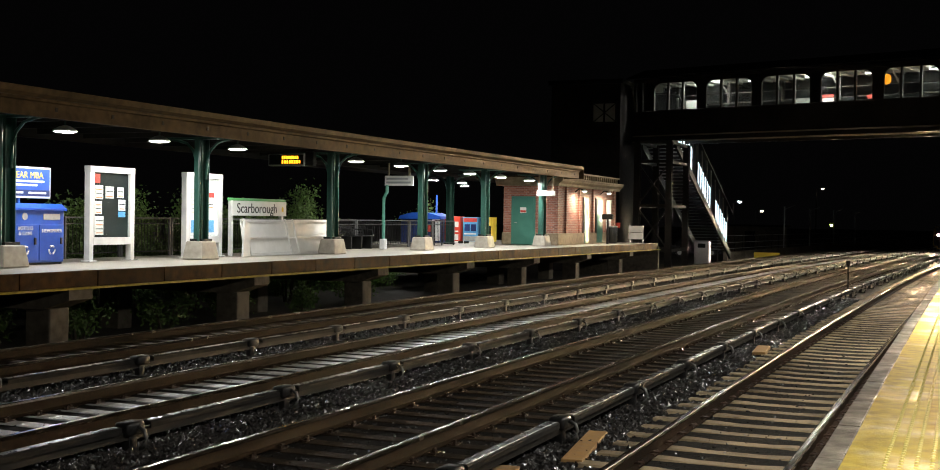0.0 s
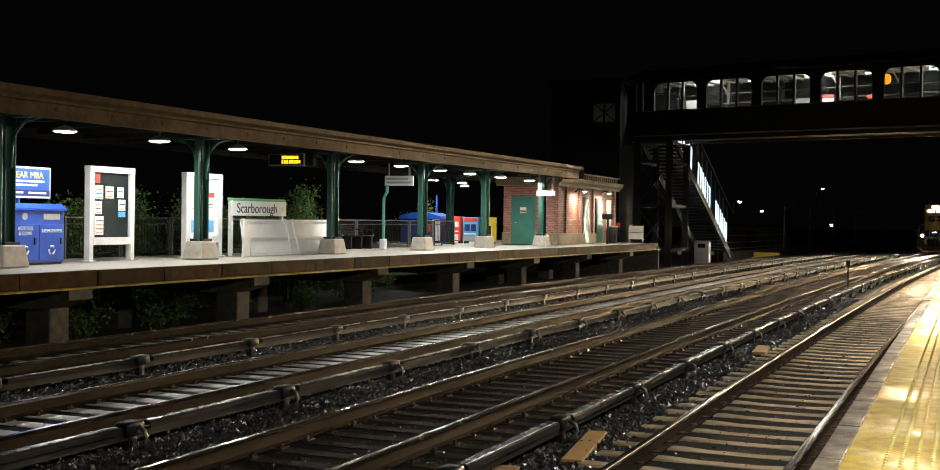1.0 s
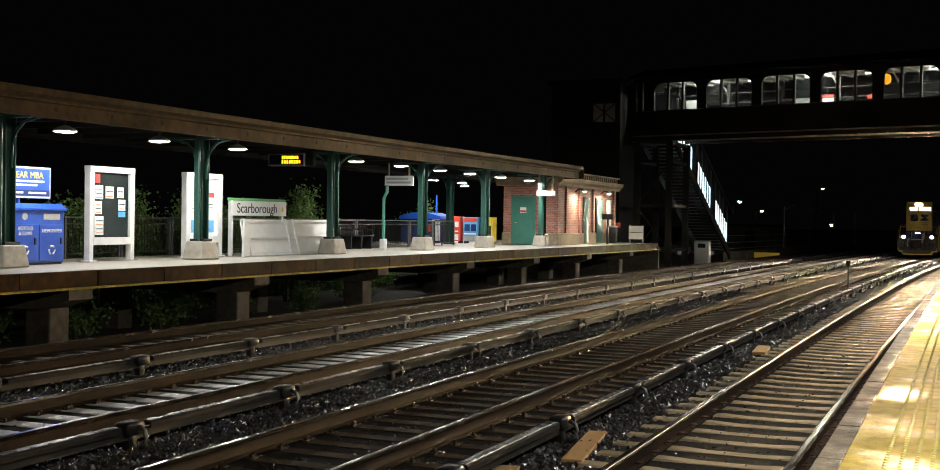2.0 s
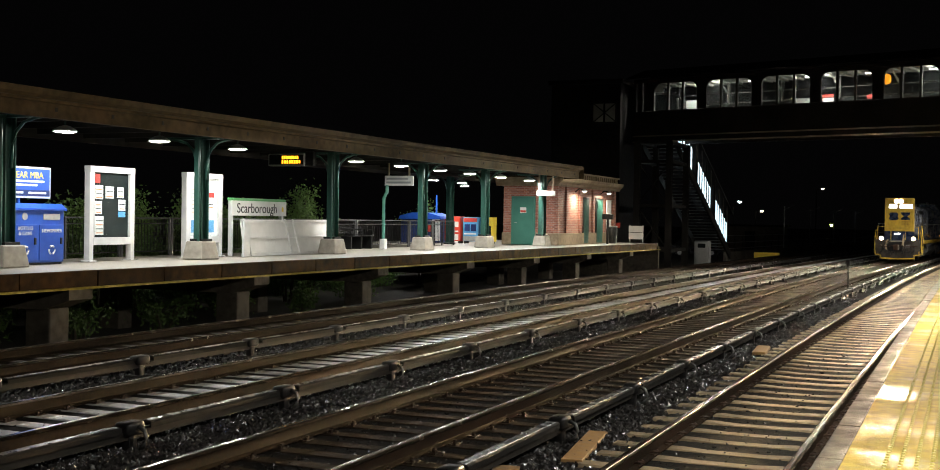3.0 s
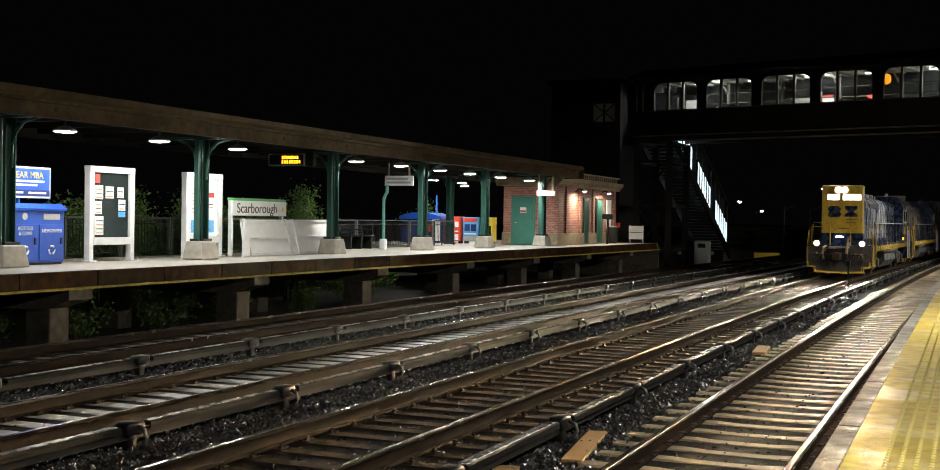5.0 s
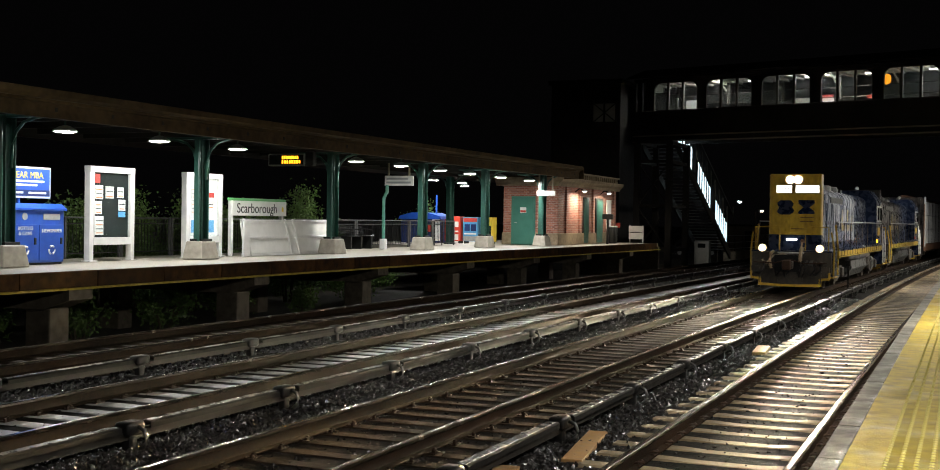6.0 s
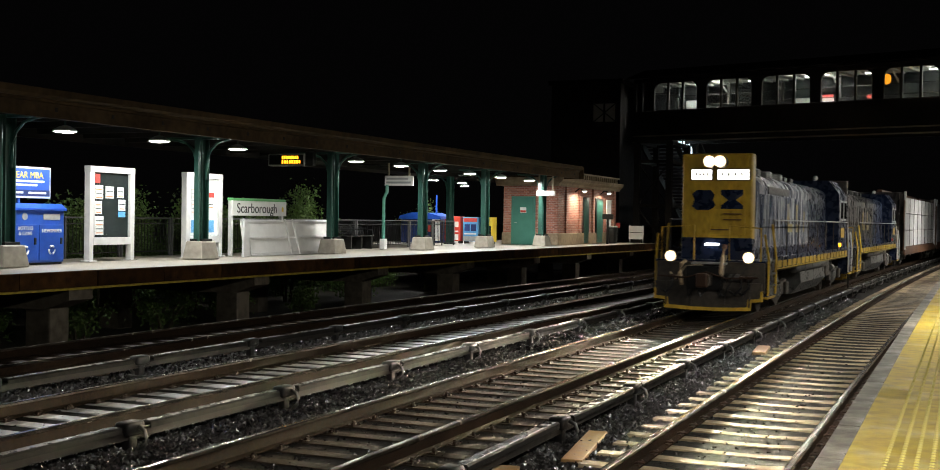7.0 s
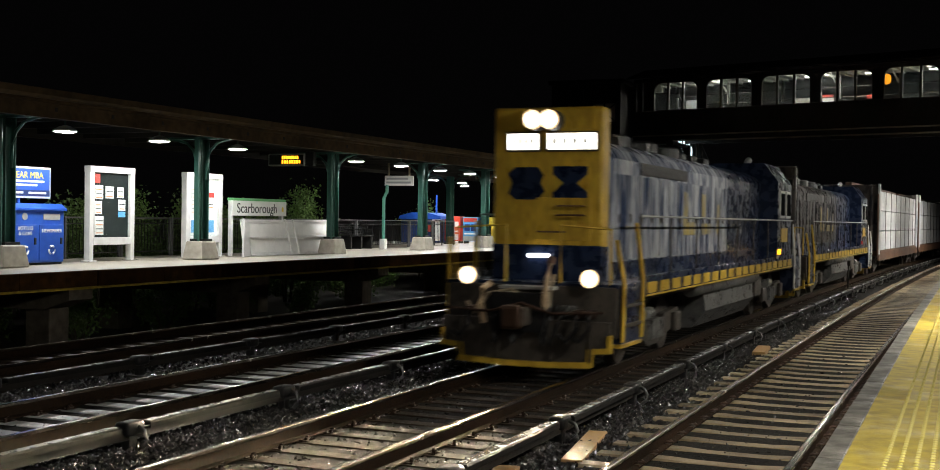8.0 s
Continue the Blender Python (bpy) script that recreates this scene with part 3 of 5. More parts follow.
y = 11.0
b = bmesh.new()
box(0, 0.012, -0.035, 0.035, -0.04, 0.04, 0.003, b)
BR = mesh_of(b, "rafter_end")
BR.materials.append(M["darksteel"])
while y < CY1:
    part("rafter_end", BR, "fascia", th, m=spot(-15.618, y, 4.13))
    part("rafter", box(-20.4, -15.8, -0.05, 0.05, 4.08, 4.218), "soffit", th, m=pose(BEND * y * y / 2, y, 0, 0, 0, 0))
    y += 1.55


def column(lat, y, label, base=True):
    th = thing("canopy_column", label, "column", spot(lat, y, DECK), group="canopy columns")
    if base:
        part("base_block", box(-0.30, 0.30, -0.36, 0.36, 0, 0.44, 0.03, taper=0.07), "concrete", th, "tapered pale concrete base")
    h = 3.05
    z0 = 0.44 if base else 0.0
    part("shaft", prism([(-0.12, -0.14), (0.12, -0.14), (0.12, -0.12), (0.015, -0.12), (0.015, 0.12), (0.12, 0.12), (0.12, 0.14), (-0.12, 0.14), (-0.12, 0.12), (-0.015, 0.12), (-0.015, -0.12), (-0.12, -0.12)], "z", z0, h), "green", th, "dark green steel shaft")
    part("foot_plate", box(-0.19, 0.19, -0.2, 0.2, z0, z0 + 0.06, 0.01), "iron", th)
    for s in (-1, 1):
        pts = [(s * 0.13, 0, 1.95), (s * 0.15, 0, 2.35), (s * 0.25, 0, 2.66), (s * 0.45, 0, 2.84), (s * 0.75, 0, 2.92), (s * 1.0, 0, 2.95)]
        part("curved_brace", tube(pts, 0.035, 8), "green", th, "curved green bracket", smooth=True)
    part("beam_seat", box(-1.1, 1.1, -0.1, 0.1, 2.93, 3.07, 0.01), "green", th)
    part("drain_pipe", tube([(0.1, -0.24, z0), (0.1, -0.24, 2.9)], 0.035, 8), "green", th)
    return th


for lat, y in ((-17.4, 12.0), (-17.4, 17.8), (-17.4, 24.1), (-17.4, 30.4), (-17.4, 36.35), (-17.4, 41.65), (-16.75, 46.0)):
    column(lat, y, "dark green steel canopy column on a concrete base")
column(-21.0, 46.2, "dark green steel column behind the platform", False)


def canopy_lamp(lat, y, z, watts):
    th = thing("canopy_lamp", "round white lamp glowing under the canopy", "lamp", spot(lat, y, z), group="canopy lamps")
    part("stem", tube([(0, 0, 0.1), (0, 0, 4.22 - z)], 0.02, 8), "green", th)
    part("shade", lathe([(0.03, 0.13), (0.10, 0.11), (0.22, 0.045), (0.26, 0.0), (0.245, 0.0), (0.20, 0.04)], 24), "shade", th, "shallow enamel shade", smooth=True)
    part("diffuser", lathe([(0.22, 0.03), (0.225, 0.0), (0.17, -0.02), (0.06, -0.03)], 24), "lamp", th, "glowing frosted diffuser", smooth=True)
    lamp_at("canopy_light", at(lat, y, z - 0.07), watts, 0.45, (0.98, 0.97, 0.92))


for y in (13.2, 19.0, 22.0, 25.05, 31.1, 34.0, 36.9, 39.35, 42.2, 45.2):
    canopy_lamp(-17.03, y, 3.88 - max(0, y - 34) * 0.006, LAMP_W)
for la, y in ((-22.0, 46.6), (-22.4, 50.4), (-24.4, 55.0)):
    canopy_lamp(la, y, 3.88, LAMP_W)

# ---------- station building ----------
BX, BY0, BY1, BZ = -16.95, 48.0, 57.2, 3.75
off0 = BEND * 52 * 52 / 2
th = thing("station_building", "small red brick station building with a stone cornice", "building", pose(off0, 0, DECK, 0, 0, 0))
part("wall", box(BX - 0.02, -19.46, BY0 + 0.02, BY1, 0, 2.95), "brickwall", th, "brick wall core")
part("plinth", box(BX + 0.03, -19.52, BY0 - 0.03, BY1 + 0.02, 0, 0.52, 0.02), "limestone", th, "pale stone plinth")
part("cornice", prism([(-19.7, 2.55), (BX + 0.10, 2.55), (BX + 0.12, 2.66), (BX + 0.26, 2.76), (BX + 0.30, 2.86), (BX + 0.30, 2.92), (-19.8, 2.92)], "y", BY0 - 0.28, BY1 + 0.25), "limestone", th, "moulded stone cornice")
# dark core paints the shade in the slots between the posts
part("parapet", box(BX - 0.12, -19.5, BY0 + 0.06, BY1 - 0.06, 2.92, 3.14), "roof", th, "recessed parapet core, coloured dark as shade")
POST = mesh_of(box(-0.06, 0.06, -0.06, 0.06, 0.0, 0.22, 0.012), "parapet_post")
POST.materials.append(M["limestone"])
for k in range(27):
    part("parapet_post", POST, "limestone", th, m=pose(BX - 0.02, BY0 + 0.05 + 0.35 * k, 2.92))
for k in range(7):
    part("parapet_post", POST, "limestone", th, m=pose(BX - 0.35 - 0.35 * k, BY0 - 0.02, 2.92))
for y in (49.0, 50.95, 53.05, 56.6):
    part("brick_pier", box(BX - 0.02, BX + 0.05, y, y + 0.32, 0.52, 2.55, 0.008), "brickwall", th, "shallow brick pilaster")
part("coping", box(BX + 0.12, -19.7, BY0 - 0.16, BY1 + 0.16, 3.14, 3.22, 0.015), "limestone", th)
part("door_frame", box(-19.02 - 0.06, -17.98 + 0.0, BY0 - 0.035, BY0 + 0.02, 0, 2.10, 0.01), "greendoor", th)
d = part("door", box(-18.98, -18.05, BY0 - 0.06, BY0 - 0.03, 0.02, 2.04, 0.008), "greendoor", th, "green painted steel door, closed")
part("door_sign", box(-18.66, -18.38, BY0 - 0.068, BY0 - 0.06, 1.38, 1.62, 0.003), "white", d, "white and red notice")
part("notice_band", box(-18.65, -18.39, BY0 - 0.074, BY0 - 0.068, 1.40, 1.49, 0.001), "redprint", d)
part("handle", tube([(-18.88, BY0 - 0.06, 0.95), (-18.88, BY0 - 0.12, 0.95), (-18.78, BY0 - 0.12, 0.95)], 0.016, 8), "steelgrey", d, "steel lever handle")
for y0, y1 in ((51.6, 52.5), (53.6, 54.8)):
    w = part("doorway", box(BX + 0.02, BX - 0.1, y0, y1, 0.02, 2.15, 0.01), "iron", th, "dark recessed doorway")
    part("door_leaf", box(BX + 0.022, BX + 0.04, y0 + 0.12, y1 - 0.12, 0.05, 2.05, 0.006), "green", w)
part("window_panel", box(BX + 0.02, BX + 0.06, 55.3, 56.1, 0.7, 2.1, 0.01), "white", th, "lit white notice panel")
for y in (50.3, 54.3):
    l = part("wall_lamp", tube([(BX + 0.02, y, 2.35), (BX + 0.2, y, 2.5), (BX + 0.42, y, 2.45)], 0.025, 8), "iron", th, "gooseneck wall lamp")
    part("shade", lathe([(0.04, 0.1), (0.15, 0.0), (0.13, 0.0)], 16, centre=(BX + 0.45, y, 2.38)), "shade", l)
    part("bulb", lathe([(0.03, 0.05), (0.09, 0.0), (0.05, -0.05)], 12, centre=(BX + 0.45, y, 2.38)), "lamp", l)
    lamp_at("wall_light", Vector((off0 + BX + 0.45, y, DECK + 2.30)), 75, 0.16, (1.0, 0.89, 0.70))

# ---------- footbridge ----------
BU = Vector((0.962, -0.273, 0)).normalized()
BRIDGE = pose(-16.05, 64.8, 0, 0, 0, math.degrees(math.atan2(BU.y, BU.x)))
th = thing("footbridge", "covered steel footbridge with lit arched windows over the tracks", "footbridge", BRIDGE)
S0, S1, SILL, HEADZ = -1.2, 26.0, 8.42, 9.93
part("girder", box(S0, S1, 0, 0.12, 6.75, 8.40, 0.01), "darksteel", th, "deep dark steel girder")
part("girder", box(S0, S1, 3.3, 3.42, 6.75, 8.40, 0.01), "darksteel", th)
# pale colour carries the headlight glare along both flanges
for z in (6.66, 6.98):
    part("flange", box(S0, S1, -0.10, 0.0, z, z + 0.07, 0.008), "bracket", th, "girder flange with headlight glare put in as pale colour")
part("deck", box(S0, S1, 0.12, 3.3, 7.0, 7.2), "darksteel", th)
part("roof", prism([(-0.35, 10.30), (1.7, 10.95), (3.8, 10.30), (3.8, 10.22), (1.7, 10.85), (-0.35, 10.22)], "x", S0 - 0.3, S1), "roof", th, "dark pitched roof")
part("lining", prism([(0.0, 10.12), (1.7, 10.5), (3.4, 10.12), (3.4, 10.1), (1.7, 10.46), (0.0, 10.1)], "x", S0, S1), "wallpaint", th, "pale ceiling lining")
part("eave", box(S0, S1, -0.02, 0.12, 10.0, 10.22, 0.01), "darksteel", th)
part("inner_wall", box(S0, S1, 3.2, 3.28, 7.2, 8.62), "wallpaint", th)
for x0, x1 in ((S0, -1.06), (-0.98, -0.66), (-0.58, -0.475)):
    part("end_panel", box(x0, x1, 0.0, 0.14, SILL - 0.02, 10.0), "darksteel", th, "dark panel by the first window")
# added only to keep the bridge lamps' light off the lift tower
part("end_wall", box(S0, S0 + 0.08, 0.12, 3.2, 7.2, 10.1, 0.006), "wallpaint", th)
for k in range(30):
    part("joist", box(S0 + 0.5 + 0.9 * k, S0 + 0.58 + 0.9 * k, 0.16, 3.26, 9.98, 10.10, 0.008), "wallpaint", th, "pale ceiling joist")
for z in (8.95, 9.5):
    part("glazing_bar", box(S0, S1, 3.22, 3.26, z, z + 0.05), "darksteel", th)


def arch_cut(x0, x1, left, right, z0, z1, r=0.42, n=6):
    """Outline of a pane whose outer upper corner is rounded."""
    pts = [(x0, z0), (x1, z0)]
    if right:
        pts += [(x1 - r + r * math.cos(a), z1 - r + r * math.sin(a)) for a in [k * math.pi / 2 / n for k in range(n + 1)]]
    else:
        pts.append((x1, z1))
    if left:
        pts += [(x0 + r - r * math.sin(a), z1 - r + r * math.cos(a)) for a in [k * math.pi / 2 / n for k in range(n + 1)]]
    else:
        pts.append((x0, z1))
    return pts


def corner_fill(x, s, z1, r=0.42, n=6):
    return [(x, z1)] + [(x + s * (r - r * math.sin(a)), z1 - r + r * math.cos(a)) for a in [k * math.pi / 2 / n for k in range(n + 1)]]


for k in range(8):
    c = 1.43 + 3.205 * k
    w = part("window", box(c - 1.903, c - 1.33, 0.0, 0.14, SILL, 10.02, 0.01), "darksteel", th, "arched window bay of three panes")
    part("window_head", box(c - 1.33, c + 1.6, 0.0, 0.14, HEADZ, 10.02, 0.004), "darksteel", w)
    for i, x in enumerate((-1.33, -0.42, 0.50)):
        part("pane", prism(arch_cut(c + x, c + x + 0.80, i == 0, i == 2, SILL, HEADZ), "y", 0.06, 0.075), "dimglass", w).visible_shadow = False
        if i:
            part("mullion", box(c + x - 0.11, c + x, 0.0, 0.14, SILL, HEADZ), "darksteel", w)
    for x, s in ((c - 1.33, 1), (c + 1.30, -1)):
        part("spandrel", prism(corner_fill(x, s, HEADZ), "y", 0.0, 0.14), "darksteel", w)
    part("window_sill", box(c - 1.45, c + 1.45, -0.05, 0.16, SILL - 0.05, SILL, 0.01), "darksteel", w)
    part("roof_truss", tube([(c + 1.5, 0.1, 9.6), (c + 1.5, 1.7, 10.4), (c + 1.5, 3.3, 9.6)], 0.05, 6), "wallpaint", th, "pale roof truss")
    part("back_post", box(c - 1.66, c - 1.5, 3.15, 3.3, 8.9, 10.1), "darksteel", th)
    f = part("light_fitting", box(c + 0.3, c + 0.9, 1.6, 1.8, 9.98, 10.06, 0.02), "shade", th, "ceiling light fitting")
    part("tube", box(c + 0.35, c + 0.85, 1.64, 1.76, 9.93, 9.98), "lamp", f)
    part("lamp_stem", tube([(c + 0.6, 1.7, 10.06), (c + 0.6, 1.7, 10.46)], 0.02, 6), "darksteel", f)
for s, y, z0, z1, x1, mt in ((0.55, 2.9, 7.3, 9.2, 0.9, "white"), (7.0, 3.05, 7.9, 9.0, 1.0, "white"), (8.6, 3.05, 8.5, 8.95, 0.6, "white"), (8.6, 3.02, 8.98, 9.12, 0.6, "redprint"), (11.0, 3.0, 8.8, 9.0, 0.55, "redprint"), (10.2, 3.05, 8.0, 8.7, 0.7, "white")):
    part("wall_notice", box(s, s + x1, y, y + 0.03, z0, z1, 0.004), mt, th)
part("warning_lamp", lathe([(0.02, 0.3), (0.16, 0.24), (0.22, 0.08), (0.22, -0.08), (0.14, -0.2), (0.02, -0.24)], 18, centre=(12.5, 1.6, 9.55)), "globe", th, "glowing orange globe lamp", smooth=True)
for s in (3.0, 9.5, 16.0):
    q = BRIDGE @ Vector((s, 1.7, 10.2))
    lamp_at("bridge_light", q, 520, 0.5, (1.0, 0.96, 0.86))

# steel stair and lift tower at the bridge's end
th = thing("bridge_tower", "dark riveted steel lattice tower carrying the footbridge", "tower", pose(-14.5, 62.5, -0.6))
for x in (-1.75, 0.0):
    for y in (0.0, 4.2):
        part("post", prism([(-0.16, -0.16), (0.16, -0.16), (0.16, -0.12), (0.03, -0.12), (0.03, 0.12), (0.16, 0.12), (0.16, 0.16), (-0.16, 0.16), (-0.16, 0.12), (-0.03, 0.12), (-0.03, -0.12), (-0.16, -0.12)], "z", 0, 7.2, None), "darksteel", th, m=pose(x, y, 0))
for z in (1.2, 3.6, 6.0, 7.04):
    for y in (0.0, 4.2):
        part("beam", box(-1.8, 0.05, y - 0.08, y + 0.08, z, z + 0.16, 0.008), "darksteel", th)
    for x in (-1.75, 0.0):
        part("beam", box(x - 0.08, x + 0.08, 0, 4.2, z, z + 0.16, 0.008), "darksteel", th)
for z in (1.2, 3.6):
    part("brace", tube([(-1.75, 0, z + 0.1), (0, 0, z + 2.4)], 0.045, 6), "darksteel", th)
    part("brace", tube([(0, 0, z + 0.1), (-1.75, 0, z + 2.4)], 0.045, 6), "darksteel", th)
part("footing", box(-2.2, 0.45, -0.5, 4.7, -0.0, 0.35, 0.04), "pier", th, "concrete footing")

th = thing("lift_tower", "dark brick lift tower with a small window painted as lit", "tower", pose(-19.6, 63.0, -0.6))
part("wall", box(-1.8, 2.2, 0, 4.2, 0, 10.4, 0.02), "roof", th)
part("parapet", box(-1.95, 2.35, -0.15, 4.35, 10.4, 10.65, 0.02), "darksteel", th)
w = part("window", box(0.6, 2.0, -0.05, 0.0, 8.2, 9.4, 0.01), "darksteel", th, "small lattice window, dim light painted as pale panes")
for x in (0.68, 1.36):
    # opaque pale panes stand in for light inside the tower
    part("pane", box(x, x + 0.56, -0.06, -0.05, 8.3, 9.3), "wallpaint", w)
part("lattice", tube([(0.7, -0.07, 8.3), (1.95, -0.07, 9.3)], 0.03, 6), "darksteel", w)
part("lattice", tube([(0.7, -0.07, 9.3), (1.95, -0.07, 8.3)], 0.03, 6), "darksteel", w)

# the stair runs down beside the tracks, away from the bridge
th = thing("covered_stair", "enclosed steel stair with bright glazed panels, leading down", "stair", pose(-14.9, 66.0, 0, 0, 0, turn_at(70)))
RUN, TOPZ, BOTZ = 13.5, 6.9, 0.3


def on_stair(y):
    return TOPZ + (BOTZ - TOPZ) * y / RUN


part("string", prism([(0, TOPZ - 0.5), (RUN, BOTZ - 0.5), (RUN, BOTZ), (0, TOPZ)], "x", -0.12, 0.0), "darksteel", th, "dark stair string")
part("string", prism([(0, TOPZ - 0.5), (RUN, BOTZ - 0.5), (RUN, BOTZ), (0, TOPZ)], "x", -2.12, -2.0), "darksteel", th)
part("roof", prism([(-0.2, TOPZ + 2.5), (RUN, BOTZ + 2.5), (RUN, BOTZ + 2.62), (-0.2, TOPZ + 2.62)], "x", -2.2, 0.1), "roof", th)
for k in range(34):
    y = RUN * k / 34
    part("tread", box(-2.0, -0.12, y, y + 0.32, on_stair(y) - 0.08, on_stair(y) - 0.03), "steelgrey", th)
for k in range(12):
    y = 0.1 + k * 1.12
    post = part("side_post", box(-0.1, 0.0, y, y + 0.09, on_stair(y), on_stair(y) + 2.5), "darksteel", th)
    if k in (3, 7, 11):
        continue
    y2 = y + 1.12
    # the pane itself glows; no lamp is built behind it
    part("panel", prism([(y + 0.09, on_stair(y + 0.09) + 0.1), (y2, on_stair(y2) + 0.1), (y2, on_stair(y2) + 1.35), (y + 0.09, on_stair(y + 0.09) + 1.35)], "x", -0.06, -0.045), "stairglow", th, "glazed pane with the stair's inside light painted as glow")
    part("glazing_bar", box(-0.04, 0.0, (y + y2) / 2, (y + y2) / 2 + 0.06, on_stair((y + y2) / 2) + 0.05, on_stair((y + y2) / 2) + 1.4), "darksteel", th)

th = thing("equipment_cabinet", "pale grey equipment cabinet with a small sign", "cabinet", pose(-13.55, 67.0, -0.6))
part("body", box(-0.42, 0.42, -0.3, 0.3, 0, 1.75, 0.03), "steelgrey", th, "pale grey steel body")
part("plinth", box(-0.5, 0.5, -0.36, 0.36, -0.02, 0.18, 0.02), "pier", th)
d = part("door", box(-0.36, 0.36, -0.32, -0.3, 0.22, 1.35, 0.006), "steelgrey", th)
part("sign", box(-0.22, 0.22, -0.318, -0.30, 1.38, 1.62, 0.002), "board", th, "dark square notice")
th = thing("concrete_cone", "rounded pale concrete marker beside the cabinet", "marker", pose(-12.75, 67.6, -0.6))
part("cone", lathe([(0.3, 0), (0.27, 0.15), (0.18, 0.42), (0.05, 0.52)], 16), "concrete", th, smooth=True)


# ---------- train ----------
GAUGE = 0.752


def wheelset(parent, y):
    ax = part("wheelset", tube([(-0.8, 0, 0), (0.8, 0, 0)], 0.08, 10), "wheelsteel", parent, m=pose(0, y, 0.46))
    for s in (-1, 1):
        w = tube([(s * 0.69, 0, 0), (s * 0.70, 0, 0)], 0.50, 28)
        tube([(s * 0.70, 0, 0), (s * 0.83, 0, 0)], 0.46, 28, w)
        part("wheel", w, "wheelsteel", ax, "steel wheel")
        h = tube([(s * 0.83, 0, 0), (s * 0.90, 0, 0)], 0.12, 12)
        for k in range(4):
            a = k * math.pi / 2
            tube([(s * 0.84, 0.27 * math.cos(a), 0.27 * math.sin(a)), (s * 0.85, 0.27 * math.cos(a), 0.27 * math.sin(a))], 0.07, 8, h)
        part("hub", h, "locoblack", ax)
    return ax


def bogie(parent, y, sets, wide=1.05):
    for s in (-1, 1):
        f = prism([(y - 1.75, 0.5), (y - 1.55, 0.72), (y - 0.6, 0.66), (y - 0.35, 0.42), (y + 0.35, 0.42), (y + 0.6, 0.66), (y + 1.55, 0.72), (y + 1.75, 0.5), (y + 1.2, 0.38), (y + 0.7, 0.32), (y + 0.4, 0.2), (y - 0.4, 0.2), (y - 0.7, 0.32), (y - 1.2, 0.38)], "x", s * (wide - 0.12), s * wide)
        b = part("bogie_frame", f, "locoblack", parent, "grimy cast bogie frame")
        for dy in (-1.3, 1.3):
            part("axle_box", box(s * wide, s * (wide + 0.09), y + dy - 0.2, y + dy + 0.2, 0.32, 0.66, 0.03), "locoblack", b)
        for dy in (-0.3, 0.0, 0.3):
            part("spring", tube([(s * (wide - 0.02), y + dy, 0.3), (s * (wide - 0.02), y + dy, 0.62)], 0.09, 10), "tank", b)
        part("brake_cylinder", tube([(s * (wide + 0.03), y - 0.95, 0.75), (s * (wide + 0.03), y - 0.45, 0.75)], 0.10, 12), "tank", b)
    for dy in (-1.3, 1.3):
        sets.append(wheelset(parent, y + dy))


def ring_plate(x, y0, y1, z, r0, r1, n=24):
    """A flat ring with a round hole, from y0 to y1."""
    b = bmesh.new()
    loops = []
    for y, r in ((y0, r0), (y0, r1), (y1, r1), (y1, r0)):
        loops.append([b.verts.new((x + r * math.cos(2 * math.pi * k / n), y, z + r * math.sin(2 * math.pi * k / n))) for k in range(n)])
    for i in range(4):
        p, q = loops[i], loops[(i + 1) % 4]
        for k in range(n):
            b.faces.new((p[k], p[(k + 1) % n], q[(k + 1) % n], q[k]))
    bmesh.ops.recalc_face_normals(b, faces=b.faces[:])
    return b


def lamp_unit(parent, x, y, z, r, mt, label, bulb="", deep=0.16):
    """A round lamp facing down the track: housing, glowing lens ring and, where lit, a bulb deep in its reflector."""
    if not bulb:
        rim = part("lamp_rim", tube([(x, y + 0.04, z), (x, y - 0.03, z)], r + 0.03, 20), "locoblack", parent)
        part("lens", tube([(x, y - 0.032, z), (x, y - 0.045, z)], r, 20), mt, rim, label)
        return
    rim = part("lamp_rim", ring_plate(x, y + 0.02, y - deep, z, 0.030, r + 0.03), "locoblack", parent, "black lamp housing")
    part("lens", ring_plate(x, y - deep - 0.001, y - deep - 0.012, z, 0.028, r * 0.8), mt, rim, label)
    # outer ring added to soften the lens edge with painted glare
    part("lens_edge", ring_plate(x, y - deep - 0.001, y - deep - 0.010, z, r * 0.8, r + 0.02), "lensglare", rim, "warm dim ring painting the glare at the lens edge")
    part("back_cap", tube([(x, y + 0.018, z), (x, y + 0.03, z)], r + 0.028, 20), "locoblack", rim)
    part("bulb", tube([(x, y + 0.005, z), (x, y + 0.0, z)], 0.02, 12), bulb, rim, "glaring bulb")


def handrail(parent, pts, r=0.022, mt="locoyellow", label=""):
    return part("handrail", tube(pts, r, 6), mt, parent, label)


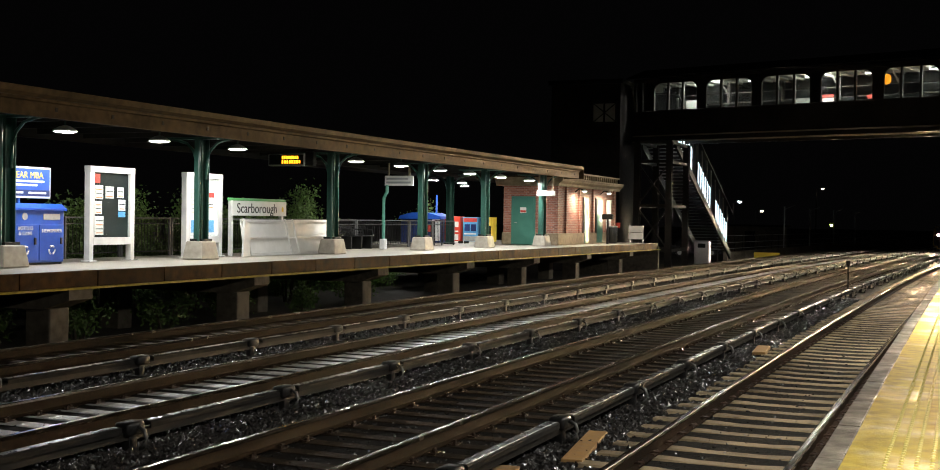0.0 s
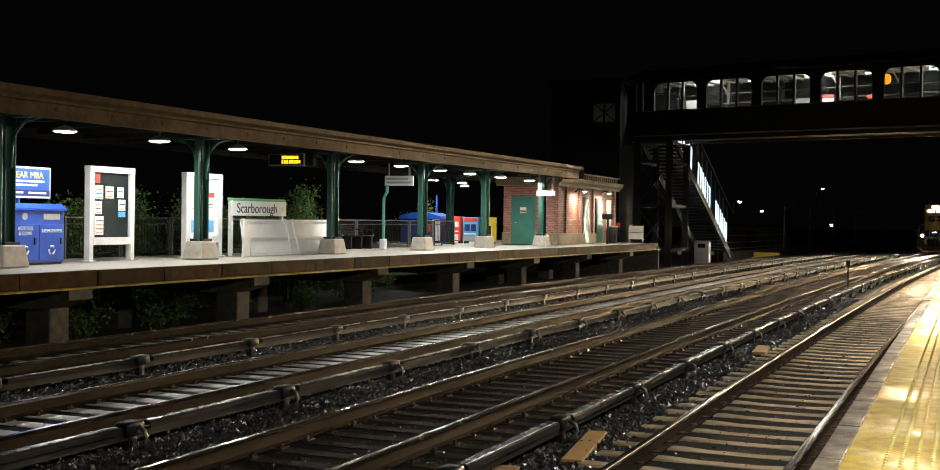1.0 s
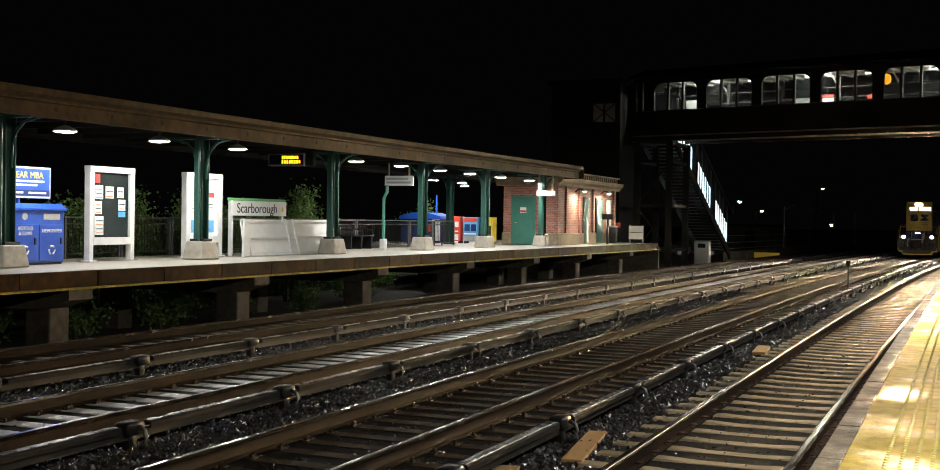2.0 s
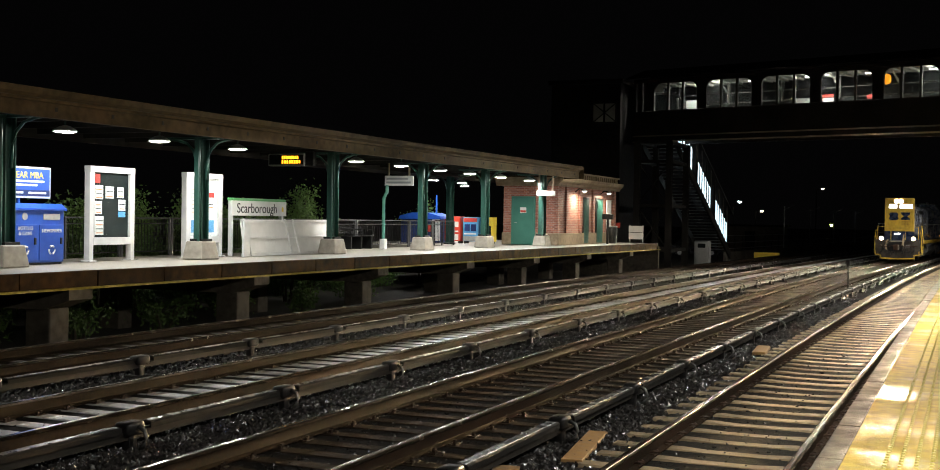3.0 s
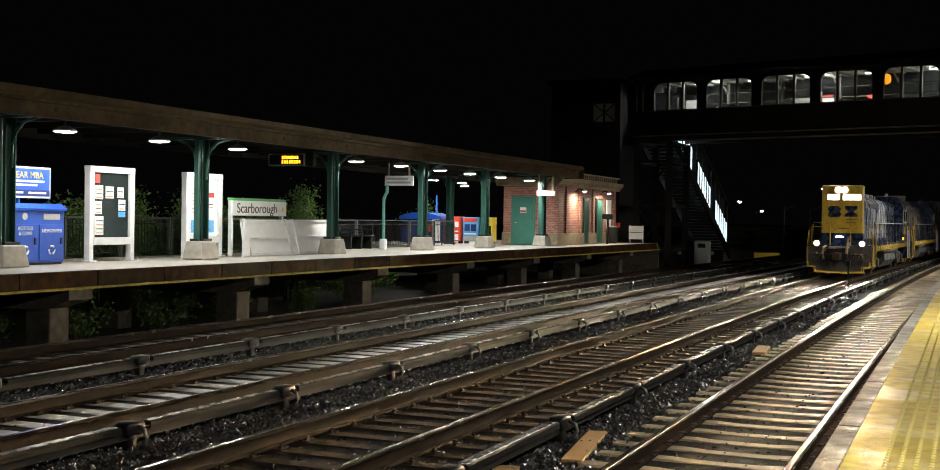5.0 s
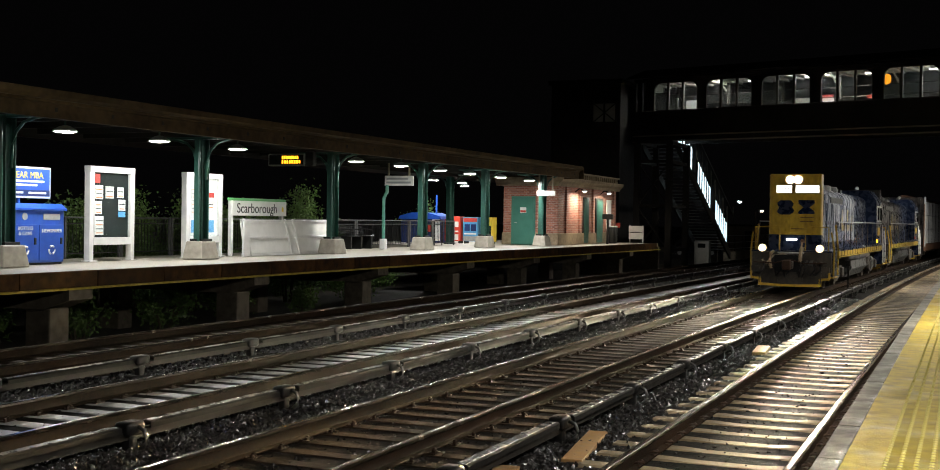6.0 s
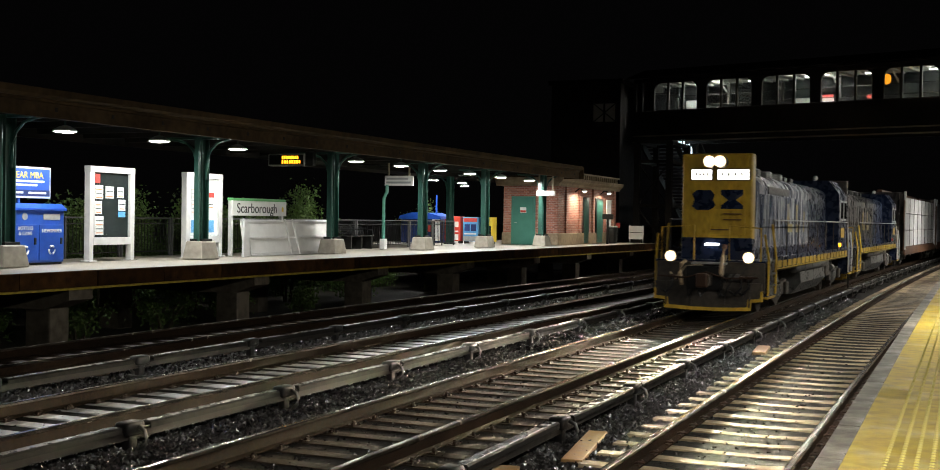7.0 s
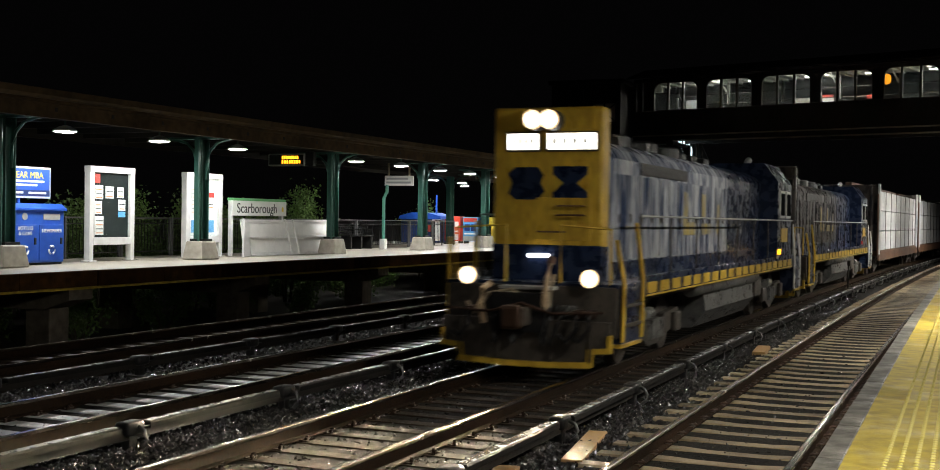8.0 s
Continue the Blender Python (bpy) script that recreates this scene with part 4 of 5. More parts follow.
def locomotive(label, lit, reverse):
    L, W, HW = 18.0, 1.34, 0.86
    th = thing("locomotive", label, "locomotive")
    sets = []

    def f(y):
        return L - y if reverse else y
    # frame, walkway and side sill
    part("frame", box(-W + 0.06, W - 0.06, 0.35, L - 0.35, 1.02, 1.26, 0.02), "locoblack", th, "dark main frame")
    part("walkway", box(-W, W, 0.3, L - 0.3, 1.26, 1.32, 0.01), "locoblue", th)
    for s in (-1, 1):
        part("sill", box(s * (W - 0.02), s * (W + 0.012), 1.6, L - 1.6, 1.10, 1.40, 0.006), "locoblue", th, "blue side sill")
        n = 19
        for k in range(n):
            y = 1.75 + k * (L - 3.5) / n
            part("sill_stripe", box(s * (W + 0.014), s * (W + 0.022), y, y + (L - 3.5) / n * 0.72, 1.13, 1.30, 0.001), "locoyellow", th, "yellow sill marking")
        part("sill_line", box(s * (W + 0.014), s * (W + 0.020), 1.7, L - 1.7, 1.085, 1.115), "locoyellow", th)
    # long hood
    hood = prism([(-HW, 1.32), (HW, 1.32), (HW, 3.18), (HW - 0.10, 3.34), (HW - 0.32, 3.46), (-HW + 0.32, 3.46), (-HW + 0.10, 3.34), (-HW, 3.18)], "y", min(f(1.28), f(10.05)), max(f(1.28), f(10.05)))
    # without lamps, hood and hood end take the copy with dimness painted in
    side = "locogrey" if lit else "locodim"
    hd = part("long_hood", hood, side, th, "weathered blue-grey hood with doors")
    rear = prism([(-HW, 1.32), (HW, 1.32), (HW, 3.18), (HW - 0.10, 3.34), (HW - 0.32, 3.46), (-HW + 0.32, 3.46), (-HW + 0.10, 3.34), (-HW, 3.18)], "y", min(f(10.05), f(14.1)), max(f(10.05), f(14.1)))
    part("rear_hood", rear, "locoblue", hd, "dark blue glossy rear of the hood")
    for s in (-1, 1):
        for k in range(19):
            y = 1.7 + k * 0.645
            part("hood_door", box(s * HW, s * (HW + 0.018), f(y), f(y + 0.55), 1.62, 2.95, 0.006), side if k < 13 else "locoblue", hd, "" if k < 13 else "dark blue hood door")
            part("door_latch", box(s * (HW + 0.018), s * (HW + 0.04), f(y + 0.04), f(y + 0.09), 2.2, 2.34, 0.004), "locoblack", hd)
        part("grille", box(s * HW, s * (HW + 0.03), f(3.0), f(6.2), 2.98, 3.18, 0.01), "black", hd, "radiator grille")
        part("side_band", box(s * HW, s * (HW + 0.02), f(1.4), f(14.0), 1.33, 1.60, 0.003), "locoblue", hd, "blue lower band")
        # large yellow initials of the owner, as plain bars
        for y, w, z0, z1 in ((6.0, 0.3, 1.98, 2.78), (6.32, 0.6, 1.98, 2.22), (7.5, 0.3, 2.3, 2.78), (7.5, 0.75, 1.98, 2.2), (8.9, 0.25, 1.98, 2.6)):
            part("side_mark", box(s * (HW + 0.019), s * (HW + 0.024), f(y), f(y + w), z0, z1), "oldyellow", hd, "faded yellow painted mark")
    for y in (3.2, 4.9, 6.6):
        part("roof_fan", lathe([(0.62, 0.0), (0.62, 0.16), (0.55, 0.2), (0.12, 0.2)], 22, centre=(0, f(y), 3.45)), "black", hd, "round radiator fan")
    for y in (8.4, 9.4, 10.6):
        part("exhaust", box(-0.22, 0.22, f(y), f(y + 0.5), 3.45, 3.66, 0.03), "black", hd)
    for x in (-0.6, 0.55):
        part("lifting_eye", tube([(x, f(2.4), 3.35), (x, f(2.4), 3.6), (x, f(2.65), 3.6), (x, f(2.65), 3.35)], 0.03, 6), "locoblack", hd)
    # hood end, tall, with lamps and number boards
    e = part("hood_end", box(-HW - 0.01, HW + 0.01, f(0.93), f(1.30), 1.32, 3.92, 0.05), "locoyellow" if lit else "locodim", th, "yellow hood end with a dark blue mark")
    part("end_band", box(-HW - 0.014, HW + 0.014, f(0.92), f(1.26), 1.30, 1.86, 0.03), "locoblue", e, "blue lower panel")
    part("crown", box(-HW + 0.1, HW - 0.1, f(0.91), f(0.932), 3.58, 3.88, 0.004), "locoyellow" if lit else "locodim", e)
    # dark slanting shapes of the mark
    for pts in ([(0.10, 2.53), (0.64, 2.53), (0.64, 2.64), (0.47, 2.78), (0.64, 2.91), (0.64, 3.03), (0.10, 3.03), (0.10, 2.91), (0.27, 2.78), (0.10, 2.64)], [(-0.62, 2.62), (-0.50, 2.53), (-0.14, 2.53), (-0.03, 2.65), (-0.10, 2.78), (-0.05, 2.90), (-0.15, 3.02), (-0.50, 3.02), (-0.62, 2.92), (-0.55, 2.78)]):
        part("end_mark", prism(pts, "y", f(0.918), f(0.932)), "locoblue", e, "dark blue painted shape")
    part("end_door", box(-0.16, 0.70, f(0.912), f(0.932), 1.92, 2.56, 0.006), "locoyellow", e, "yellow end door")
    for x0, z in ((-0.12, 2.05), (0.18, 2.30), (0.18, 2.44)):
        part("grab_iron", tube([(x0, f(0.92), z), (x0, f(0.84), z), (x0 + 0.42, f(0.84), z), (x0 + 0.42, f(0.92), z)], 0.016, 6), "oxide", e)
    for x0, x1 in ((-0.62, -0.13), (0.02, 0.78)):
        nb = part("number_board", box(x0 - 0.03, x1 + 0.03, f(0.88), f(0.93), 3.25, 3.55, 0.02), "locoblack", e)
        part("board_glass", box(x0, x1, f(0.87), f(0.88), 3.28, 3.52, 0.004), "numberlit" if lit else "board", nb, "lit white number board")
        for k in range(4):
            xx = x0 + 0.08 + k * (x1 - x0 - 0.12) / 4
            part("number_bar", box(xx, xx + 0.06, f(0.864), f(0.87), 3.37, 3.44), "print2", nb)
    for x in (-0.14, 0.12):
        lamp_unit(e, x, f(0.90), 3.71, 0.125, "headlight" if lit else "shade", "glaring headlight lens", "beam" if lit else "", 0.26)
    # cab at the other end
    c = part("cab", prism([(-1.30, 1.32), (1.30, 1.32), (1.30, 3.25), (0.95, 3.72), (-0.95, 3.72), (-1.30, 3.25)], "y", min(f(14.1), f(16.3)), max(f(14.1), f(16.3))), "locoblue", th, "dark blue cab")
    for s in (-1, 1):
        for y in (14.35, 15.3):
            w = part("cab_window", box(s * 1.295, s * 1.33, f(y), f(y + 0.75), 2.35, 3.05, 0.02), "steelgrey", c)
            part("pane", box(s * 1.33, s * 1.334, f(y + 0.06), f(y + 0.69), 2.42, 2.98), "darkglass", w)
        part("cab_number", box(s * 1.302, s * 1.306, f(14.6), f(15.7), 1.75, 2.1), "locoyellow", c)
        part("marker_lamp", box(s * 1.30, s * 1.36, f(14.2), f(14.34), 1.45, 1.58, 0.01), "amber" if lit else "redprint", c, "small amber marker")
    part("short_hood", prism([(-0.86, 1.32), (0.86, 1.32), (0.86, 2.35), (0.7, 2.5), (-0.7, 2.5), (-0.86, 2.35)], "y", min(f(16.3), f(17.2)), max(f(16.3), f(17.2))), "locoblue", th, "low short hood")
    for x0, x1 in ((-1.1, -0.45), (-0.32, 0.32), (0.45, 1.1)):
        part("front_window", box(x0, x1, f(16.3), f(16.33), 2.65, 3.2, 0.01), "darkglass", c)
    part("horn", tube([(0.3, f(15.1), 3.8), (0.3, f(15.55), 3.86)], 0.04, 10, r1=0.09), "steelgrey", c)
    # pilots, plows, steps, couplers
    for a in (0, 1):
        g = (lambda y: y) if a == 0 else (lambda y: L - y)
        p = part("pilot", box(-W + 0.03, W - 0.03, g(0.28), g(0.42), 0.55, 1.28, 0.02), "locoblack", th, "black pilot plate")
        pl = prism([(-1.28, 0.80), (1.28, 0.80), (1.28, 0.40), (1.02, 0.38), (1.0, 0.17), (0.30, 0.15), (-0.30, 0.15), (-1.0, 0.17), (-1.02, 0.38), (-1.28, 0.40)], "y", g(0.05), g(0.12))
        part("plow", pl, "locoblack", th, "black snow plow")
        part("plow_edge", prism([(-1.30, 0.62), (-1.25, 0.62), (-1.25, 0.44), (-0.96, 0.42), (-0.94, 0.23), (-0.30, 0.20), (0.30, 0.20), (0.94, 0.23), (0.96, 0.42), (1.25, 0.44), (1.25, 0.62), (1.30, 0.62), (1.30, 0.37), (1.04, 0.35), (1.02, 0.15), (0.30, 0.12), (-0.30, 0.12), (-1.02, 0.15), (-1.04, 0.35), (-1.30, 0.37)], "y", g(0.03), g(0.125)), "locoyellow", th, "yellow plow edge")
        cp = part("coupler", box(-0.13, 0.13, g(-0.30), g(0.3), 0.72, 0.98, 0.03), "locoblack", th, "rusty knuckle coupler")
        part("knuckle", box(-0.19, 0.10, g(-0.42), g(-0.22), 0.68, 1.02, 0.05), "clip", cp)
        for x, dx in ((-0.55, 0.12), (-0.35, 0.2), (0.42, -0.12), (0.6, -0.2)):
            part("air_hose", tube([(x, g(0.25), 1.0), (x + dx * 0.4, g(0.05), 0.75), (x + dx, g(0.0), 0.45), (x + dx * 1.6, g(0.05), 0.62)], 0.03, 6), "black", th, "black air hose")
        part("hose_loop", tube([(-0.95, g(0.2), 1.0), (-0.8, g(0.1), 0.86), (-0.55, g(0.06), 1.15), (-0.2, g(0.06), 1.22), (0.1, g(0.06), 1.0), (0.35, g(0.1), 0.98), (0.42, g(0.15), 1.45)], 0.03, 6), "bracket", th, "pale looping cable")
        part("drop_step", box(-0.42, 0.42, g(0.10), g(0.3), 1.22, 1.27, 0.01), "steelgrey", th)
        part("draft_pocket", prism([(-0.46, 0.62), (0.30, 0.62), (0.34, 0.80), (0.34, 1.18), (-0.50, 1.18), (-0.50, 0.80)], "y", g(-0.02), g(0.28)), "black", th, "black coupler pocket")
        part("upright_hose", tube([(0.30, g(0.04), 0.92), (0.33, g(0.0), 1.15), (0.36, g(0.02), 1.4), (0.38, g(0.1), 1.62)], 0.055, 8, r1=0.04), "hose", th, "pale upright hose with a red cap")
        part("hose_cap", tube([(0.38, g(0.1), 1.60), (0.39, g(0.12), 1.70)], 0.065, 8), "oxide", th, "rusty red cap")
        part("upright_hose", tube([(-0.62, g(0.05), 0.72), (-0.66, g(0.0), 1.0), (-0.63, g(0.02), 1.22), (-0.55, g(0.12), 1.3)], 0.05, 8), "hose", th)
        part("cut_lever", tube([(-1.2, g(0.02), 0.92), (-0.5, g(-0.04), 0.9), (0.0, g(-0.1), 1.04), (0.45, g(-0.04), 0.9), (1.2, g(0.02), 0.94)], 0.022, 6), "clip", th, "bent uncoupling lever")
        for x in (-0.85, 0.8, 0.98):
            part("hose_valve", box(x - 0.05, x + 0.05, g(0.0), g(0.28), 0.84, 0.96, 0.015), "clip", th, "rusty hose valve")
            part("air_hose", tube([(x, g(0.0), 0.88), (x + 0.03, g(-0.08), 0.7), (x - 0.12, g(-0.08), 0.52), (x - 0.26, g(-0.02), 0.6)], 0.03, 6), "black", th)
        for x in (-1.0, -0.4, 0.4, 1.0):
            part("plow_rib", prism([(g(0.05), 0.2), (g(0.02), 0.24), (g(0.03), 0.78), (g(0.05), 0.78)], "x", x - 0.02, x + 0.02), "locoblack", th)
        part("pilot_plate", box(0.45, 0.72, g(0.26), g(0.281), 0.82, 1.0, 0.006), "tank", th, "pale plate on the pilot")
        part("end_rail", tube([(-1.2, g(0.32), 1.3), (-1.2, g(0.32), 2.1), (-0.4, g(0.32), 2.15), (-0.4, g(0.32), 1.3)], 0.022, 6), "locoyellow", th)
        part("end_rail", tube([(1.2, g(0.32), 1.3), (1.2, g(0.32), 2.1), (0.45, g(0.32), 2.15), (0.45, g(0.32), 1.3)], 0.022, 6), "locoyellow", th)
        for s in (-1, 1):
            st = part("step_well", box(s * 0.98, s * W, g(0.45), g(1.35), 0.42, 1.26, 0.01), "locoblue", th, "blue step well")
            for z in (0.42, 0.70, 0.98):
                part("step", box(s * (W - 0.02), s * (W + 0.04), g(0.45), g(1.35), z, z + 0.05, 0.004), "locoyellow" if z < 0.5 else "locoblack", st, "step edge")
            part("step_edge", box(s * (W - 0.25), s * (W + 0.03), g(0.34), g(0.44), 0.42, 0.47), "locoyellow", st)
            for y, top in ((0.42, 1.95), (1.42, 2.2)):
                handrail(th, [(s * (W + 0.02), g(y), 0.5), (s * (W + 0.03), g(y + 0.02), 1.35), (s * (W - 0.05), g(y - 0.12), top)], 0.03, "locoyellow" if a == 0 else "white", "yellow step handrail")
            lamp_unit(th, s * 0.94, g(0.24), 1.40, 0.11, "ditchlight" if lit and a == 0 else "shade", "bright ditch light", "ditchbeam" if lit and a == 0 else "", 0.08)
    if lit:
        part("step_light", box(-0.26, 0.08, 0.84, 0.90, 1.66, 1.72, 0.02), "steplit", th, "small white step light")
    # side handrails
    for s in (-1, 1):
        x = s * (W - 0.04)
        handrail(th, [(x, 1.5, 2.3), (x, L - 1.5, 2.3)], 0.018, "steelgrey", "long grey handrail")
        for k in range(9):
            y = 1.5 + k * (L - 3) / 8
            part("stanchion", tube([(x, y, 1.3), (x, y, 2.3)], 0.018, 6), "locoblack", th)
    # tank and bogies
    part("fuel_tank", prism([(-1.18, 0.98), (1.18, 0.98), (1.22, 0.55), (0.95, 0.22), (-0.95, 0.22), (-1.22, 0.55)], "y", 6.4, 11.6), "tank", th, "dull grey fuel tank")
    for s in (-1, 1):
        part("air_reservoir", tube([(s * 1.16, 5.4, 1.02), (s * 1.16, 11.6, 1.02)], 0.16, 14), "tank", th, "long grey air reservoir", smooth=True)
        part("battery_box", box(s * 0.95, s * 1.26, 11.4, 12.2, 0.55, 1.0, 0.03), "locoblack", th)
    for y in (3.35, L - 3.35):
        bogie(th, y, sets)
    return th, sets


def lumber_car(label):
    L = 20.0
    th = thing("lumber_car", label, "freight car", group="lumber cars")
    sets = []
    part("deck", box(-1.3, 1.3, 0.3, L - 0.3, 0.85, 1.05, 0.02), "oxide", th, "brown flat deck")
    part("side_sill", prism([(0.4, 0.62), (L - 0.4, 0.62), (L - 0.4, 1.0), (0.4, 1.0)], "x", -1.36, -1.3), "oxide", th)
    part("side_sill", prism([(0.4, 0.62), (L - 0.4, 0.62), (L - 0.4, 1.0), (0.4, 1.0)], "x", 1.3, 1.36), "oxide", th)
    for y in (0.35, L - 0.6):
        # bulkhead and ribs are coloured dark to stand for the shade behind the engines
        b = part("bulkhead", box(-1.34, 1.34, y, y + 0.25, 1.05, 4.0, 0.02), "locodim", th, "end bulkhead with its shade painted dark")
        for x in (-1.0, -0.35, 0.35, 1.0):
            part("rib", box(x - 0.05, x + 0.05, y - 0.08 if y < 1 else y + 0.25, y if y < 1 else y + 0.33, 1.05, 3.95, 0.01), "locodim", b)
    for y in (0.30, L - 0.62):
        for s in (-1, 1):
            part("end_post", box(s * 1.28, s * 1.37, y, y + 0.32, 0.9, 4.05, 0.01), "wrap", th, "pale end post")
    part("top_chord", box(-0.14, 0.14, 0.4, L - 0.4, 3.98, 4.14, 0.02), "oxide", th, "rusty top chord")
    part("centre_beam", box(-0.08, 0.08, 0.6, L - 0.6, 1.05, 3.9, 0.02), "oxide", th)
    me = mesh_of(box(-0.57, 0.57, -1.16, 1.16, 0, 0.88, 0.03), "lumber_pack")
    me.materials.append(M["wrap"])
    for s in (-1, 1):
        for k in range(8):
            for z in range(3):
                part("lumber_pack", me, "wrap", th, m=pose(s * 0.68, 1.78 + k * 2.35, 1.06 + z * 0.91))
            part("strap", tube([(s * 1.27, 1.3 + k * 2.35, 1.06), (s * 1.27, 1.3 + k * 2.35, 3.8)], 0.012, 4), "iron", th)
    for y in (2.0, L - 2.0):
        bogie(th, y, sets, 1.0)
    for g in ((lambda y: y), (lambda y: L - y)):
        part("coupler", box(-0.12, 0.12, g(-0.3), g(0.35), 0.72, 0.96, 0.03), "locoblack", th)
        part("ladder", box(1.28, 1.34, g(0.1), g(0.34), 0.7, 3.6, 0.01), "oxide", th)
    return th, sets


SPEED = 12.25
TRAIN = []
LOCO, SETS = locomotive("blue and yellow freight locomotive, long hood first, lights on", True, False)
TRAIN.append((LOCO, SETS, 0.0, 18.0))
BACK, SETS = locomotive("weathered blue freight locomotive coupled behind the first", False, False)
TRAIN.append((BACK, SETS, 18.95, 18.0))
for k in range(3):
    car, SETS = lumber_car("flat car stacked with white-wrapped lumber bundles")
    TRAIN.append((car, SETS, 39.2 + 20.8 * k, 20.0))


def motions():
    for ob, sets, gap, length in TRAIN:
        rows = []
        for k in range(17):
            t = 0.5 * k
            y = 15.85 + SPEED * (8.0 - t) + gap
            a, b = at(TRACKS[1], y), at(TRACKS[1], y + length)
            rows.append((t, pose(a.x, a.y, 0, 0, 0, -math.degrees(math.atan2(b.x - a.x, b.y - a.y)))))
        walk(ob, rows)
        for w in sets:
            q = w.matrix_basis.translation.copy()
            walk(w, [(k / 30, pose(q.x, q.y, q.z, math.degrees(SPEED * k / 30 / 0.46) % 360)) for k in range(241)])

# ---------- things on the left platform ----------
def along(lat, y, z=DECK):
    """A frame whose x runs along the platform edge away from the camera and whose -y looks to the tracks."""
    return spot(lat, y, z, 90)


def recycling_bin():
    th = thing("recycling_bin", "large blue recycling bin with white lettering and roof", "recycling bin", along(-17.8, 17.6))
    L = 2.25
    part("body", box(0, L, 0, 0.75, 0.04, 1.13, 0.02), "blue", th, "blue steel body")
    part("plinth", box(0.03, L - 0.03, 0.03, 0.72, 0, 0.05), "iron", th)
    part("lid", prism([(-0.05, 1.13), (0.80, 1.13), (0.80, 1.17), (0.62, 1.27), (0.10, 1.27), (-0.05, 1.17)], "x", -0.03, L + 0.03), "blue", th, "sloping blue roof")
    for k, word in enumerate(("TRASH", "BOTTLES\n& CANS", "NEWSPAPER")):
        x0 = 0.02 + k * 0.75
        d = part("door", box(x0, x0 + 0.71, -0.018, 0, 0.08, 0.83, 0.008), "blue", th, "blue hinged door")
        part("latch", box(x0 + 0.60, x0 + 0.65, -0.04, -0.018, 0.42, 0.56, 0.006), "iron", d)
        if k != 1:
            part("slot", box(x0 + 0.12, x0 + 0.6, -0.012, 0.004, 0.93, 1.06, 0.01), "steelgrey", th, "grey flap over the slot")
        else:
            o = tube([(x0 + 0.35, -0.012, 1.0), (x0 + 0.35, 0.004, 1.0)], 0.075, 16)
            part("slot", o, "steelgrey", th)
        if k:
            letters(word, 0.105, "white", d, pose(x0 + 0.355, -0.022, 0.70, 90), label="white painted lettering")
        # three chasing arrows as plain bent bars
        for i in range(3):
            a = i * 2 * math.pi / 3 + math.pi / 2
            p = [(x0 + 0.355 + 0.085 * math.cos(a + t), -0.022, 0.30 + 0.085 * math.sin(a + t)) for t in (-0.75, -0.25, 0.25, 0.65)]
            part("arrow", tube(p, 0.022, 4), "white", d)
    return th


recycling_bin()
th = thing("advert_board", "blue framed advert board with white print above the bin", "advert board", along(-17.33, 17.7))
part("post", tube([(1.05, 0.68, 0), (1.05, 0.68, 2.0)], 0.035, 8), "blue", th)
part("panel", box(0.15, 1.9, 0.62, 0.70, 1.38, 2.03, 0.012), "white", th, "white frame")
part("sheet", box(0.19, 1.86, 0.61, 0.62, 1.42, 1.99), "blue", th, "blue printed sheet")
letters("5-YEAR MBA", 0.19, "yellowprint", th, pose(1.15, 0.604, 1.85, 90), label="yellow printed words")
for z, a, b in ((1.71, 0.55, 1.7), (1.63, 0.6, 1.5)):
    part("print_bar", box(a, b, 0.604, 0.61, z, z + 0.04), "white", th)
part("print_band", box(0.19, 1.86, 0.603, 0.61, 1.43, 1.55), "darkblue", th)
for a, b in ((0.7, 1.1), (1.25, 1.75)):
    part("print_bar", box(a, b, 0.598, 0.603, 1.47, 1.51), "white", th)


